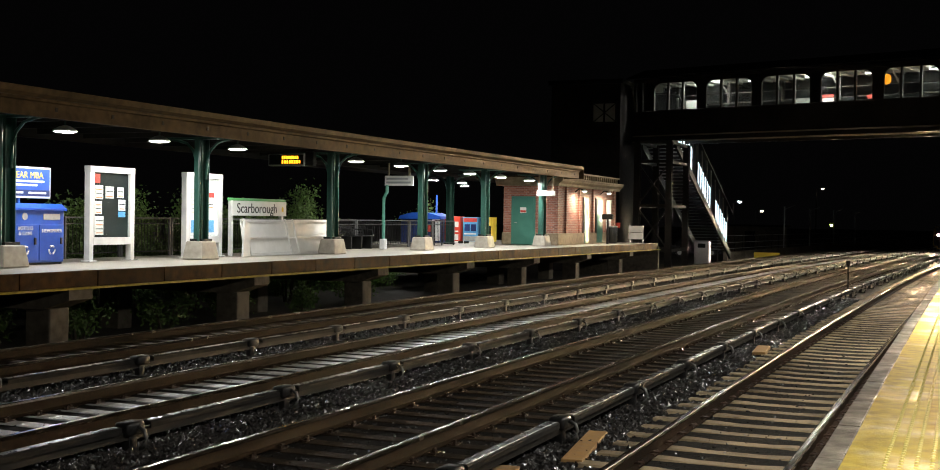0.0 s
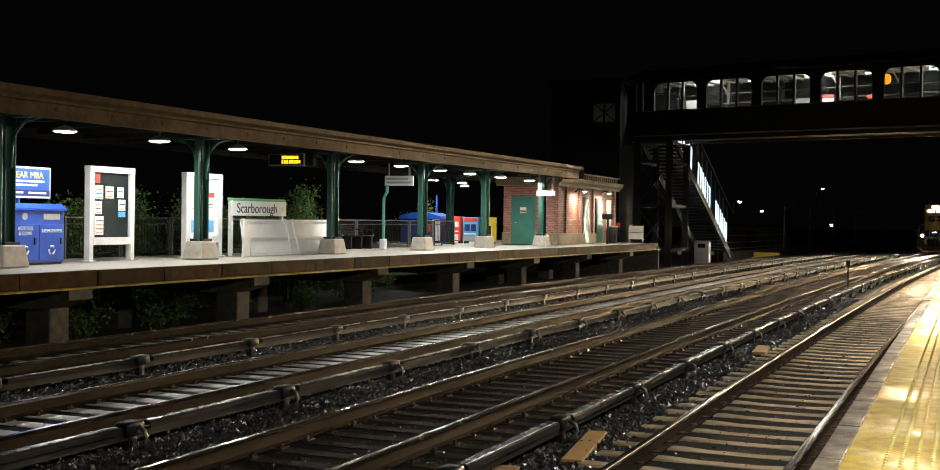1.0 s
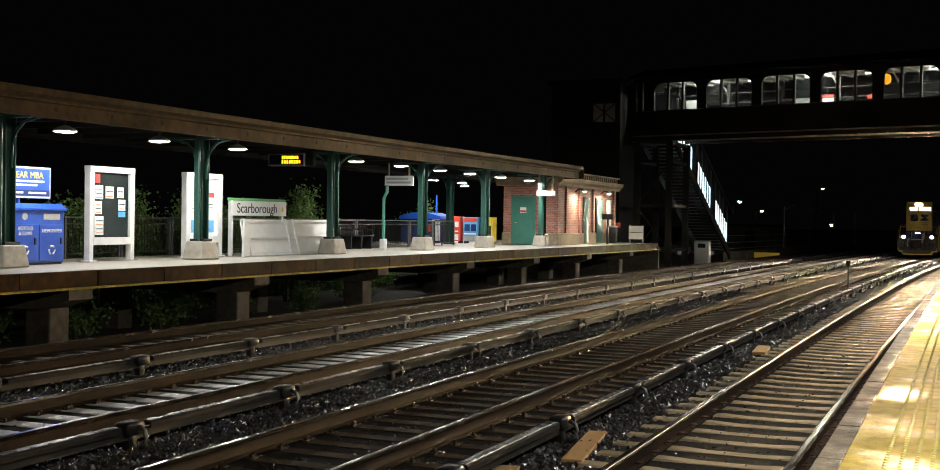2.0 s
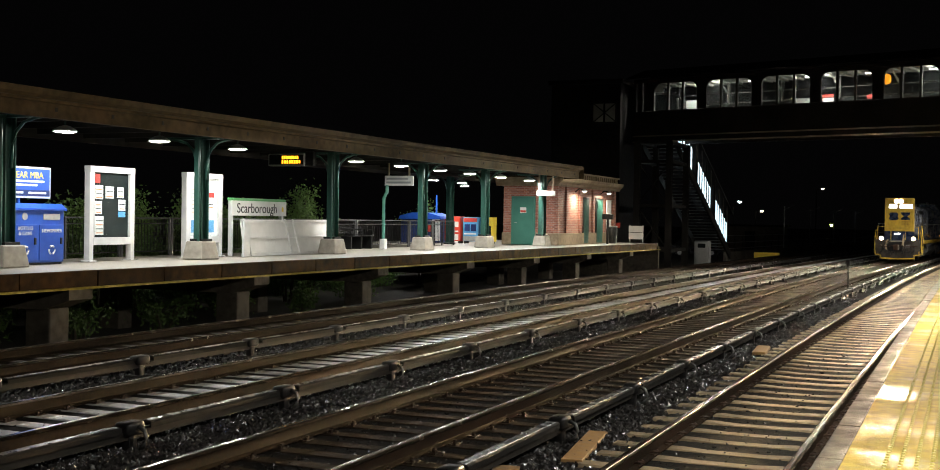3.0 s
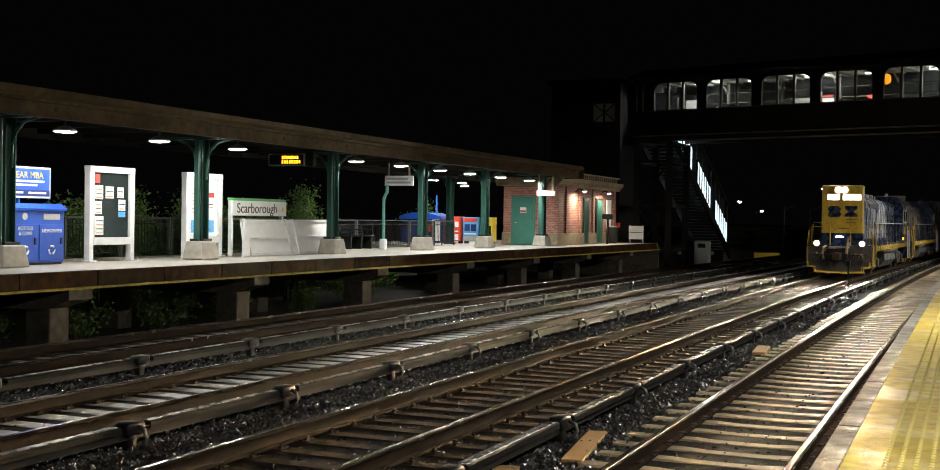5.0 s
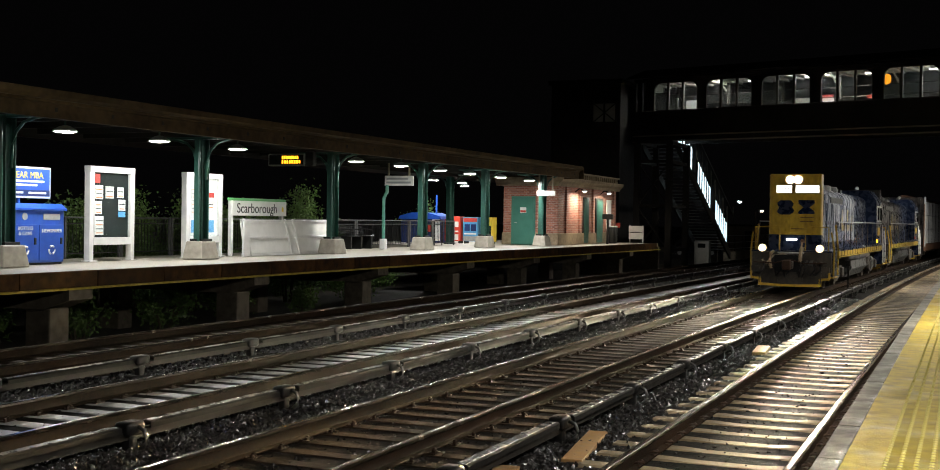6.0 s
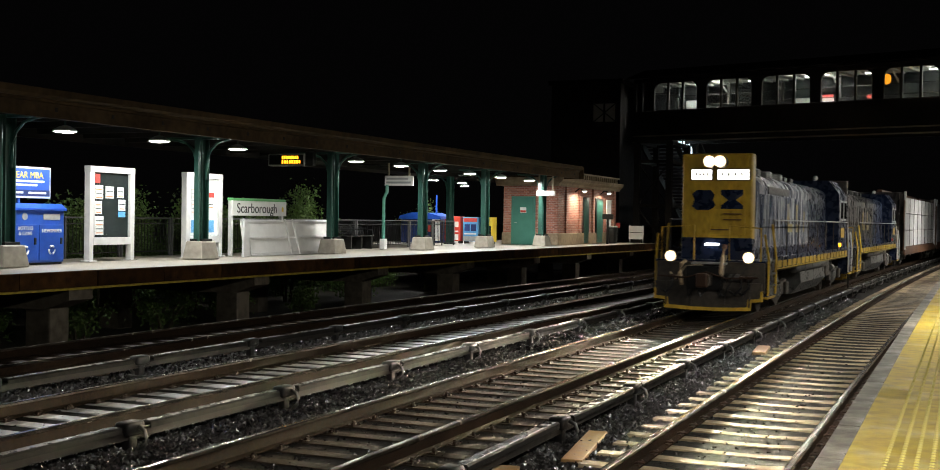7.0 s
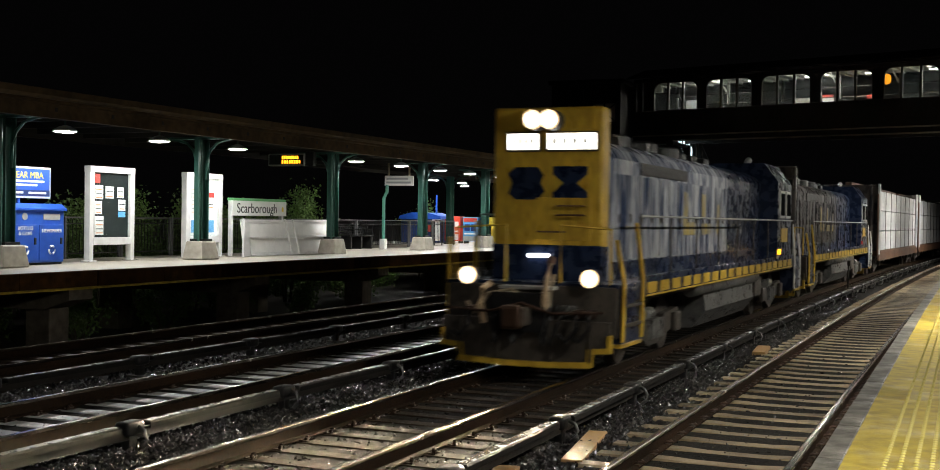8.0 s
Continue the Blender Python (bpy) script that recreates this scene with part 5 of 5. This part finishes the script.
def poster_case(y, wide, label, dark):
    th = thing("poster_case", label, "notice case", along(-18.1, y), group="notice cases")
    H = 2.15
    for x in (0.0, wide - 0.13):
        part("post", box(x, x + 0.13, 0, 0.16, 0, H - 0.05, 0.012), "alu", th, "silver post")
        part("foot", box(x - 0.06, x + 0.19, -0.06, 0.22, 0, 0.03, 0.006), "alu", th)
    fr = part("frame", box(0.0, wide, -0.01, 0.17, H - 0.14, H, 0.012), "alu", th, "broad silver frame")
    part("frame_bottom", box(0.13, wide - 0.13, 0.0, 0.16, 0.37, 0.54, 0.008), "alu", th)
    for x in (0.13, wide - 0.16):
        part("frame_side", box(x, x + 0.03, 0.0, 0.16, 0.54, H - 0.14, 0.004), "alu", th)
    part("back_panel", box(0.15, wide - 0.15, 0.07, 0.11, 0.54, H - 0.14), "board" if dark else "white", th, "black pin board" if dark else "white board")
    sheets = ((0.06, 0.22, 1.12, 1.32, "redprint"), (0.06, 0.32, 0.78, 1.08, "paper"), (0.40, 0.68, 0.80, 1.06, "paper"), (0.80, 1.02, 0.82, 1.05, "paper"), (0.84, 1.08, 0.54, 0.78, "paper"), (0.84, 1.08, 0.40, 0.52, "skyprint"), (0.06, 0.28, 0.46, 0.74, "paper"), (0.06, 0.34, 0.02, 0.42, "paper"))
    if not dark:
        sheets = ((0.1, 1.05, 0.05, 0.35, "skyprint"), (0.72, 1.02, 0.62, 0.8, "paper"), (0.75, 1.05, 0.9, 1.02, "redprint"), (0.1, 0.5, 0.5, 1.2, "paper"))
    for a, b, z0, z1, mt in sheets:
        s = part("notice", box(0.18 + a, 0.18 + min(b, wide - 0.38), 0.062, 0.07, 0.58 + z0 * 1.06, 0.58 + z1 * 1.06, 0.002), mt, th, "pinned paper notice" if mt == "paper" else "coloured notice")
        if mt == "paper":
            n = max(1, int((z1 - z0) / 0.09))
            for k in range(n):
                zz = 0.58 + z0 * 1.06 + 0.03 + k * (z1 - z0 - 0.03) / n
                part("print_bar", box(0.18 + a + 0.03, 0.18 + min(b, wide - 0.38) - 0.03, 0.058, 0.062, zz, zz + 0.022), "print" if k % 2 else "orangeprint", s)
    part("pane", box(0.17, wide - 0.17, 0.03, 0.036, 0.53, H - 0.12), "glass", th).visible_shadow = False
    return th


poster_case(20.98, 1.52, "silver notice case with papers on a black board", True)
poster_case(24.45, 1.52, "silver notice case with a white map sheet", False)

th = thing("station_sign", "white station name sign with green top on posts", "sign", along(-18.0, 26.25))
for x in (0.08, 2.5):
    part("post", box(x - 0.05, x + 0.05, 0.05, 0.15, 0, 1.5, 0.008), "alu", th)
part("panel", box(0, 2.62, 0.0, 0.05, 1.08, 1.48, 0.01), "white", th, "white enamel panel")
part("top_edge", box(0, 2.55, -0.02, 0.16, 1.48, 1.55, 0.008), "greenpaint", th, "green top edge")
letters("Scarborough", 0.375, "print", th, pose(1.17, -0.005, 1.27, 90), label="dark painted station name")
part("mark", prism([(2.38, 1.20), (2.46, 1.20), (2.46, 1.30), (2.42, 1.35), (2.38, 1.30)], "y", -0.006, 0.0), "yellowprint", th, "small yellow mark")

th = thing("bridge_plate", "white folded bridge plate standing on edge by the sign", "bridge plate", along(-17.75, 26.35))
tl = math.sin(radians(9))
part("panel", prism([(0.0, 0.06), (0.05, 0.06), (0.05 + 0.9 * tl, 0.98), (0.9 * tl, 0.98)], "x", 0.15, 4.55), "white", th, "white ribbed metal panel")
for z in (0.06, 0.5, 0.95):
    part("rib", box(0.12, 4.58, z * tl - 0.06, z * tl, z - 0.03, z + 0.03, 0.008), "alu", th, "pale horizontal rib")
for x in (0.15, 2.15, 2.55, 4.5):
    part("strut", tube([(x + 0.15, -0.10, 0.02), (x - 0.08, 0.02, 1.0)], 0.028, 6), "alu", th)
part("end_bracket", prism([(0.0, 0.0), (0.30, 0.0), (0.26, 0.9), (0.05, 0.95)], "y", -0.12, -0.06), "alu", th, "pale end bracket", m=pose(-0.1, 0, 0))
part("foot_bar", box(0.1, 4.5, -0.1, 0.1, 0, 0.05, 0.01), "alu", th)

th = thing("departure_display", "hanging display with glowing amber characters", "display", spot(-18.43, 29.5, 3.68))
part("case", box(-0.62, 0.62, 0, 0.22, 0, 0.36, 0.02), "steelgrey", th, "grey metal case")
part("screen", box(-0.58, 0.58, -0.012, 0, 0.04, 0.32, 0.004), "board", th, "black screen")
for r, z in enumerate((0.20, 0.07)):
    for k in range(8):
        x = -0.14 + k * 0.082 if r else -0.14 + k * 0.072
        part("amber_bar", box(x, x + 0.046, -0.018, -0.012, z, z + 0.09), "amber", th)
part("end_cap", box(0.62, 0.90, 0.02, 0.2, 0.0, 0.42, 0.02), "iron", th)
for x in (-0.4, 0.4):
    part("hanger", tube([(x, 0.1, 0.36), (x, 0.1, 0.56)], 0.02, 8), "green", th)


def hanging_sign(lat, y, z, half, high, drop, bars):
    th = thing("hanging_sign", "white hanging sign with faint print on two rods", "sign", spot(lat, y, z), group="hanging signs")
    part("panel", box(-half, half, -0.03, 0.03, 0, high, 0.008), "white", th, "white sign panel")
    for x in (-half * 0.75, half * 0.7):
        part("rod", box(x - 0.03, x + 0.03, -0.02, 0.02, high, drop, 0.004), "bracket", th)
    for k in range(bars):
        part("print_bar", box(-half * 0.88, half * (0.85 - 0.2 * (k % 2)), -0.036, -0.03, high * (0.22 + 0.38 * k), high * (0.42 + 0.38 * k)), "print2", th)


hanging_sign(-18.38, 36.5, 3.33, 0.55, 0.34, 0.88, 2)
hanging_sign(-16.45, 45.6, 3.22, 0.40, 0.2, 0.98, 1)

th = thing("sign_pole", "slim green pole with an angled joint", "pole", spot(-18.6, 36.0, DECK))
part("pole", tube([(-0.1, 0, 0), (-0.1, 0, 1.75), (0.02, 0, 1.95), (0.02, 0, 2.2)], 0.055, 8), "green2", th)
part("base", box(-0.2, 0.0, -0.1, 0.1, 0, 0.36, 0.02), "alu", th, "pale base sleeve")

BAL = mesh_of(tube([(0, 0, 0.12), (0, 0, 0.94)], 0.009, 5), "baluster")
BAL.materials.append(M["iron"])


def fence(lat, y0, y1, label):
    y = y0
    while y < y1 - 0.5:
        th = thing("railing", label, "railing", along(lat, y), group="platform railings")
        part("top_rail", box(0, 1.96, -0.025, 0.025, 0.96, 1.0, 0.008), "darkrail", th, "dark grey top rail")
        part("bottom_rail", box(0, 1.96, -0.02, 0.02, 0.10, 0.13, 0.004), "iron", th)
        part("middle_rail", box(0, 1.96, -0.018, 0.018, 0.82, 0.85, 0.004), "iron", th)
        for x in (0.03, 1.93):
            part("post", box(x - 0.03, x + 0.03, -0.03, 0.03, 0, 0.98, 0.006), "darkrail", th)
        for k in range(14):
            part("baluster", BAL, "iron", th, m=pose(0.16 + k * 0.126, 0, 0))
        y += 2.0


fence(-19.75, 14.0, 44.0, "black iron railing along the platform back")


def bench(lat, y):
    th = thing("bench", "dark metal bench with glossy slatted back", "bench", along(lat, y))
    for k in range(5):
        part("slat", box(0, 1.6, 0.02 + k * 0.09, 0.09 + k * 0.09, 0.43, 0.46, 0.006), "gloss", th, "glossy dark seat slat")
    for k in range(4):
        part("back_slat", box(0, 1.6, 0.46 + k * 0.02, 0.49 + k * 0.02, 0.52 + k * 0.085, 0.59 + k * 0.085, 0.006), "gloss", th)
    for x in (0.1, 0.8, 1.5):
        part("leg", box(x - 0.03, x + 0.03, 0.05, 0.46, 0, 0.43, 0.01), "iron", th)
        part("arm", tube([(x, 0.0, 0.46), (x, 0.05, 0.66), (x, 0.45, 0.68)], 0.02, 6), "gloss", th)


bench(-19.3, 34.9)

th = thing("news_kiosk", "dark blue kiosk with a pale blue roof edge", "kiosk", spot(-22.8, 47.0, DECK))
part("body", box(-0.95, 0.95, 0, 1.2, 0, 1.05, 0.02), "darkblue", th, "dark blue body")
part("roof", prism([(-1.05, 1.05), (1.05, 1.05), (1.0, 1.18), (0.4, 1.33), (-0.4, 1.33), (-1.0, 1.18)], "y", -0.08, 1.28), "blue", th, "blue roof")
part("side_panel", box(0.6, 0.97, -0.03, 0.0, 0.1, 1.1, 0.006), "white", th)
part("notice", box(0.1, 0.55, -0.02, 0.0, 0.5, 0.8, 0.004), "redprint", th, "red and white notice")
part("mast", box(0.5, 0.56, 0.5, 0.56, 1.2, 2.1, 0.006), "blue", th)


def vending(lat, w, y, top, label, body, bars):
    th = thing("newspaper_box", label, "newspaper box", spot(lat, y, DECK), group="newspaper boxes")
    part("body", box(0, w, 0, 0.5, 0.1, top, 0.02), body, th)
    for x in (0.05, w - 0.1):
        part("leg", box(x, x + 0.05, 0.05, 0.45, 0, 0.1), "iron", th)
    for x0, x1, z0, z1, mt in bars:
        part("front_print", box(x0 * w, x1 * w, -0.008, 0, z0, z1, 0.002), mt, th)


vending(-21.88, 0.77, 47.5, 1.18, "bright red newspaper box with white print", "redbright", [(0.1, 0.42, 0.72, 0.95, "white"), (0.56, 0.9, 0.72, 0.95, "white"), (0.1, 0.42, 0.15, 0.4, "white"), (0.56, 0.9, 0.15, 0.4, "white"), (0.1, 0.9, 0.5, 0.56, "white")])
vending(-21.04, 0.72, 47.6, 1.16, "blue picture-fronted newspaper box", "skyprint", [(0.05, 0.95, 0.95, 1.12, "redprint"), (0.12, 0.48, 0.55, 0.85, "darkblue"), (0.54, 0.9, 0.55, 0.85, "darkblue"), (0.05, 0.95, 0.12, 0.32, "steelgrey"), (0.1, 0.9, 0.4, 0.46, "white")])
vending(-20.22, 0.42, 47.7, 1.16, "dark blue newspaper box", "darkblue", [(0.2, 0.8, 0.7, 0.8, "yellowprint"), (0.2, 0.8, 0.2, 0.5, "steelgrey")])
vending(-19.78, 0.26, 47.3, 1.16, "narrow yellow newspaper box beside the building", "yellowprint", [(0.2, 0.8, 0.3, 0.8, "board")])
th = thing("parking_post", "pair of thin black posts on the platform", "post", spot(-20.4, 43.5, DECK))
for x in (0.0, 0.34):
    part("post", tube([(x, 0, 0), (x, 0, 1.0)], 0.022, 8), "iron", th)
part("bar", tube([(0, 0, 1.0), (0.34, 0, 1.0)], 0.02, 8), "iron", th)

# boards at the platform's end
th = thing("end_board", "pale two-panel board at the platform's end", "sign", spot(-16.35, 57.9, DECK))
for z in (0.18, 0.53):
    part("panel", box(-0.38, 0.38, 0, 0.04, z, z + 0.32, 0.006), "white", th, "pale panel")
for x in (-0.34, 0.34):
    part("post", box(x - 0.03, x + 0.03, 0.04, 0.1, 0, 0.9, 0.005), "steelgrey", th)
th = thing("warning_sign", "small red warning sign on a post", "sign", spot(-17.35, 57.7, DECK))
part("panel", box(-0.24, 0.24, 0, 0.03, 0.75, 1.0, 0.005), "redprint", th, "red panel")
part("post", box(-0.03, 0.03, 0.03, 0.08, 0, 0.9), "steelgrey", th)
th = thing("ticket_machine", "dark ticket machine on a post", "ticket machine", spot(-16.3, 53.2, DECK))
part("post", box(-0.05, 0.05, 0, 0.1, 0, 1.25, 0.01), "iron", th)
part("head", box(-0.25, 0.25, -0.04, 0.16, 1.15, 1.4, 0.02), "iron", th)
for y, lat in ((55.2, -16.7),):
    th = thing("litter_bin", "dark round litter bin against the wall", "litter bin", spot(lat, y, DECK))
    part("body", lathe([(0.2, 0), (0.24, 0.05), (0.25, 0.75), (0.22, 0.8)], 16), "iron", th, smooth=True)
    part("rim", lathe([(0.25, 0.78), (0.27, 0.82), (0.2, 0.85), (0.16, 0.85)], 16), "steelgrey", th)


# ---------- planting ----------
def shrub(x_lat, y, z, spread, high, n, seed, label="leafy green shrub behind the platform"):
    rng = np.random.default_rng(seed)
    v = at(x_lat, y, z)
    th = thing("shrub", label, "shrub", pose(v.x, v.y, v.z), group="shrubs")
    b = bmesh.new()
    tips = []
    for k in range(7):
        a, r = rng.random() * 6.28, spread * (0.3 + 0.6 * rng.random())
        tip = (r * math.cos(a), r * math.sin(a), high * (0.6 + 0.4 * rng.random()))
        tube([(0.1 * math.cos(a), 0.1 * math.sin(a), 0), (tip[0] * 0.45, tip[1] * 0.45, tip[2] * 0.6), tip], 0.035, 5, b, r1=0.008)
        tips.append(tip)
    part("stem", b, "stem", th)
    vs, fs = [], []
    for k in range(n):
        tx, ty, tz = tips[k % 7]
        s = rng.random() ** 0.5
        c = np.array([tx * s, ty * s, tz * (0.15 + 0.85 * s)]) + rng.normal(0, 1, 3) * np.array([0.24, 0.24, 0.2]) * spread * 0.75
        c[2] = max(c[2], 0.03)
        d = rng.normal(0, 1, 3)
        d[2] -= 0.4
        d /= np.linalg.norm(d)
        w = np.cross(d, rng.normal(0, 1, 3))
        w /= np.linalg.norm(w)
        up = np.cross(w, d)
        L = 0.05 + 0.07 * rng.random()
        W = L * 0.36
        m = len(vs)
        vs += [tuple(c), tuple(c + d * L * 0.5 + w * W + up * W * 0.35), tuple(c + d * L), tuple(c + d * L * 0.5 - w * W + up * W * 0.35)]
        fs += [(m, m + 1, m + 2), (m, m + 2, m + 3)]
    me = bpy.data.meshes.new("leaves")
    me.from_pydata(vs, [], fs)
    part("foliage", me, "leaf", th)


k = 0
for y in np.arange(15.0, 37.0, 1.7):
    k += 1
    shrub(-21.0 - 0.25 * (k % 3), float(y), -0.62, 1.15, 2.9 + 0.8 * ((k * 7) % 5) / 4, 6500, 40 + k)
for y in (17.6, 20.4, 23.4, 26.2, 29.4, 33.0):
    k += 1
    shrub(-17.9, y, -0.62, 0.8, 0.9, 900, 80 + k, "low leafy weeds under the platform")
for y in np.arange(19.0, 44.0, 1.9):
    k += 1
    shrub(-22.9, float(y), -0.62, 1.1, 1.3, 5200, 160 + k, "low leafy shrub on the bank behind the platform")
shrub(-24.5, 50.5, -0.62, 1.2, 3.6, 1800, 131, "leafy green shrub behind the newspaper boxes")

# ---------- beyond the bridge ----------
def street_lamp(lat, y, z, r, mt, label):
    v = at(lat, y, -0.62)
    th = thing("street_lamp", label, "street lamp", pose(v.x, v.y, v.z), group="street lamps")
    part("pole", tube([(0, 0, 0), (0, 0, z + 0.4), (0.5, 0, z + 0.65)], 0.07, 8), "darksteel", th)
    part("head", box(0.3, 1.0, -0.12, 0.12, z + 0.62, z + 0.74, 0.03), "darksteel", th)
    part("bulb", lathe([(0.02, 0.12), (r, 0.02), (r * 0.8, -0.1), (0.02, -0.16)], 12, centre=(0.7, 0, z + 0.58)), mt, th, "lit bulb", smooth=True)


street_lamp(-32.2, 140, 4.74, 0.24, "farblue", "distant street lamp with a cool white light")
street_lamp(-29.6, 140, 3.71, 0.17, "farwarm", "distant street lamp with a warm light")
street_lamp(-22.8, 140, 6.33, 0.14, "farwarm", "distant street lamp with a warm light")
street_lamp(-34.0, 140, 3.95, 0.12, "farwarm", "distant street lamp with a warm light")
th = thing("track_signal", "distant signal with a yellow-green light", "signal", pose(at(-21.06, 140).x, 140, -0.62))
part("post", tube([(0, 0, 0), (0, 0, 3.2)], 0.08, 8), "darksteel", th)
part("head", box(-0.25, 0.25, -0.05, 0.2, 2.3, 3.2, 0.03), "darksteel", th)
part("lens", tube([(0, -0.06, 2.72), (0, -0.09, 2.72)], 0.16, 14), "signalglow", th, "glowing lens")
part("ladder", tube([(0.35, 0.1, 0), (0.35, 0.1, 2.9)], 0.03, 6), "darksteel", th)
for y, lat in ((108, -19.0), (120, -19.2), (133, -19.4), (146, -19.6)):
    th = thing("line_post", "slender pale line-side post with a bracket", "post", pose(at(lat, y).x, y, -0.62), group="line-side posts")
    part("post", tube([(0, 0, 0), (0, 0, 4.4)], 0.07, 8), "steelgrey", th)
    part("bracket", tube([(0, 0, 4.1), (0.9, 0, 4.5)], 0.04, 6), "steelgrey", th)
tagged(part("lineside_wall", sweep(rect(-18.2, -17.9, -0.62, 0.15), 0, 84, 170, 6), "pier"), "low concrete wall beside the tracks", "wall", kind="structure")
th = thing("mesh_fence", "dark line-side fence of posts and wires", "fence")
for k in range(34):
    part("post", tube([at(-18.6, 84 + 2.5 * k, -0.62), at(-18.6, 84 + 2.5 * k, 1.3)], 0.04, 6), "darksteel", th)
for z in (0.3, 0.75, 1.25):
    part("wire", sweep(rect(-18.62, -18.58, z, z + 0.03), 0, 84, 167, 6), "steelgrey", th)
th = thing("equipment_hut", "low grey equipment hut beside the line", "hut", pose(at(-24.5, 118).x, 118, -0.62))
part("body", box(-3.2, 3.2, 0, 3, 0, 2.5, 0.04), "pier", th)
part("roof", box(-3.5, 3.5, -0.3, 3.3, 2.5, 2.7, 0.03), "roof", th)
part("door", box(-0.5, 0.5, -0.04, 0, 0, 2.05, 0.01), "darksteel", th)
th = thing("parked_car", "dark parked car glinting behind the fence", "car", pose(at(-24.2, 98).x, 98, -0.62, 0, 0, 20))
part("body", prism([(-2.1, 0.25), (2.1, 0.25), (2.15, 0.7), (1.3, 0.86), (-1.9, 0.9), (-2.15, 0.7)], "y", -0.85, 0.85), "carpaint", th, "dark glossy body")
part("cabin", prism([(-1.6, 0.88), (0.95, 0.86), (0.35, 1.38), (-1.1, 1.4)], "y", -0.75, 0.75), "darkglass", th, "dark glazed cabin")
for x in (-1.3, 1.35):
    for y in (-0.82, 0.82):
        w = part("wheel", tube([(x, y - 0.1, 0.31), (x, y + 0.1, 0.31)], 0.31, 18), "black", th)
        part("rim", tube([(x, y - 0.105, 0.31), (x, y + 0.105, 0.31)], 0.18, 12), "steelgrey", w)
th = thing("yellow_barrier", "low yellow barrier beside the tracks", "barrier", pose(at(-15.6, 86).x, 86, -0.62))
part("board", box(-0.9, 0.9, 0, 0.1, 0.3, 0.75, 0.02), "yellowprint", th)
for x in (-0.7, 0.7):
    part("leg", box(x - 0.06, x + 0.06, -0.1, 0.2, 0, 0.3), "darksteel", th)


motions()
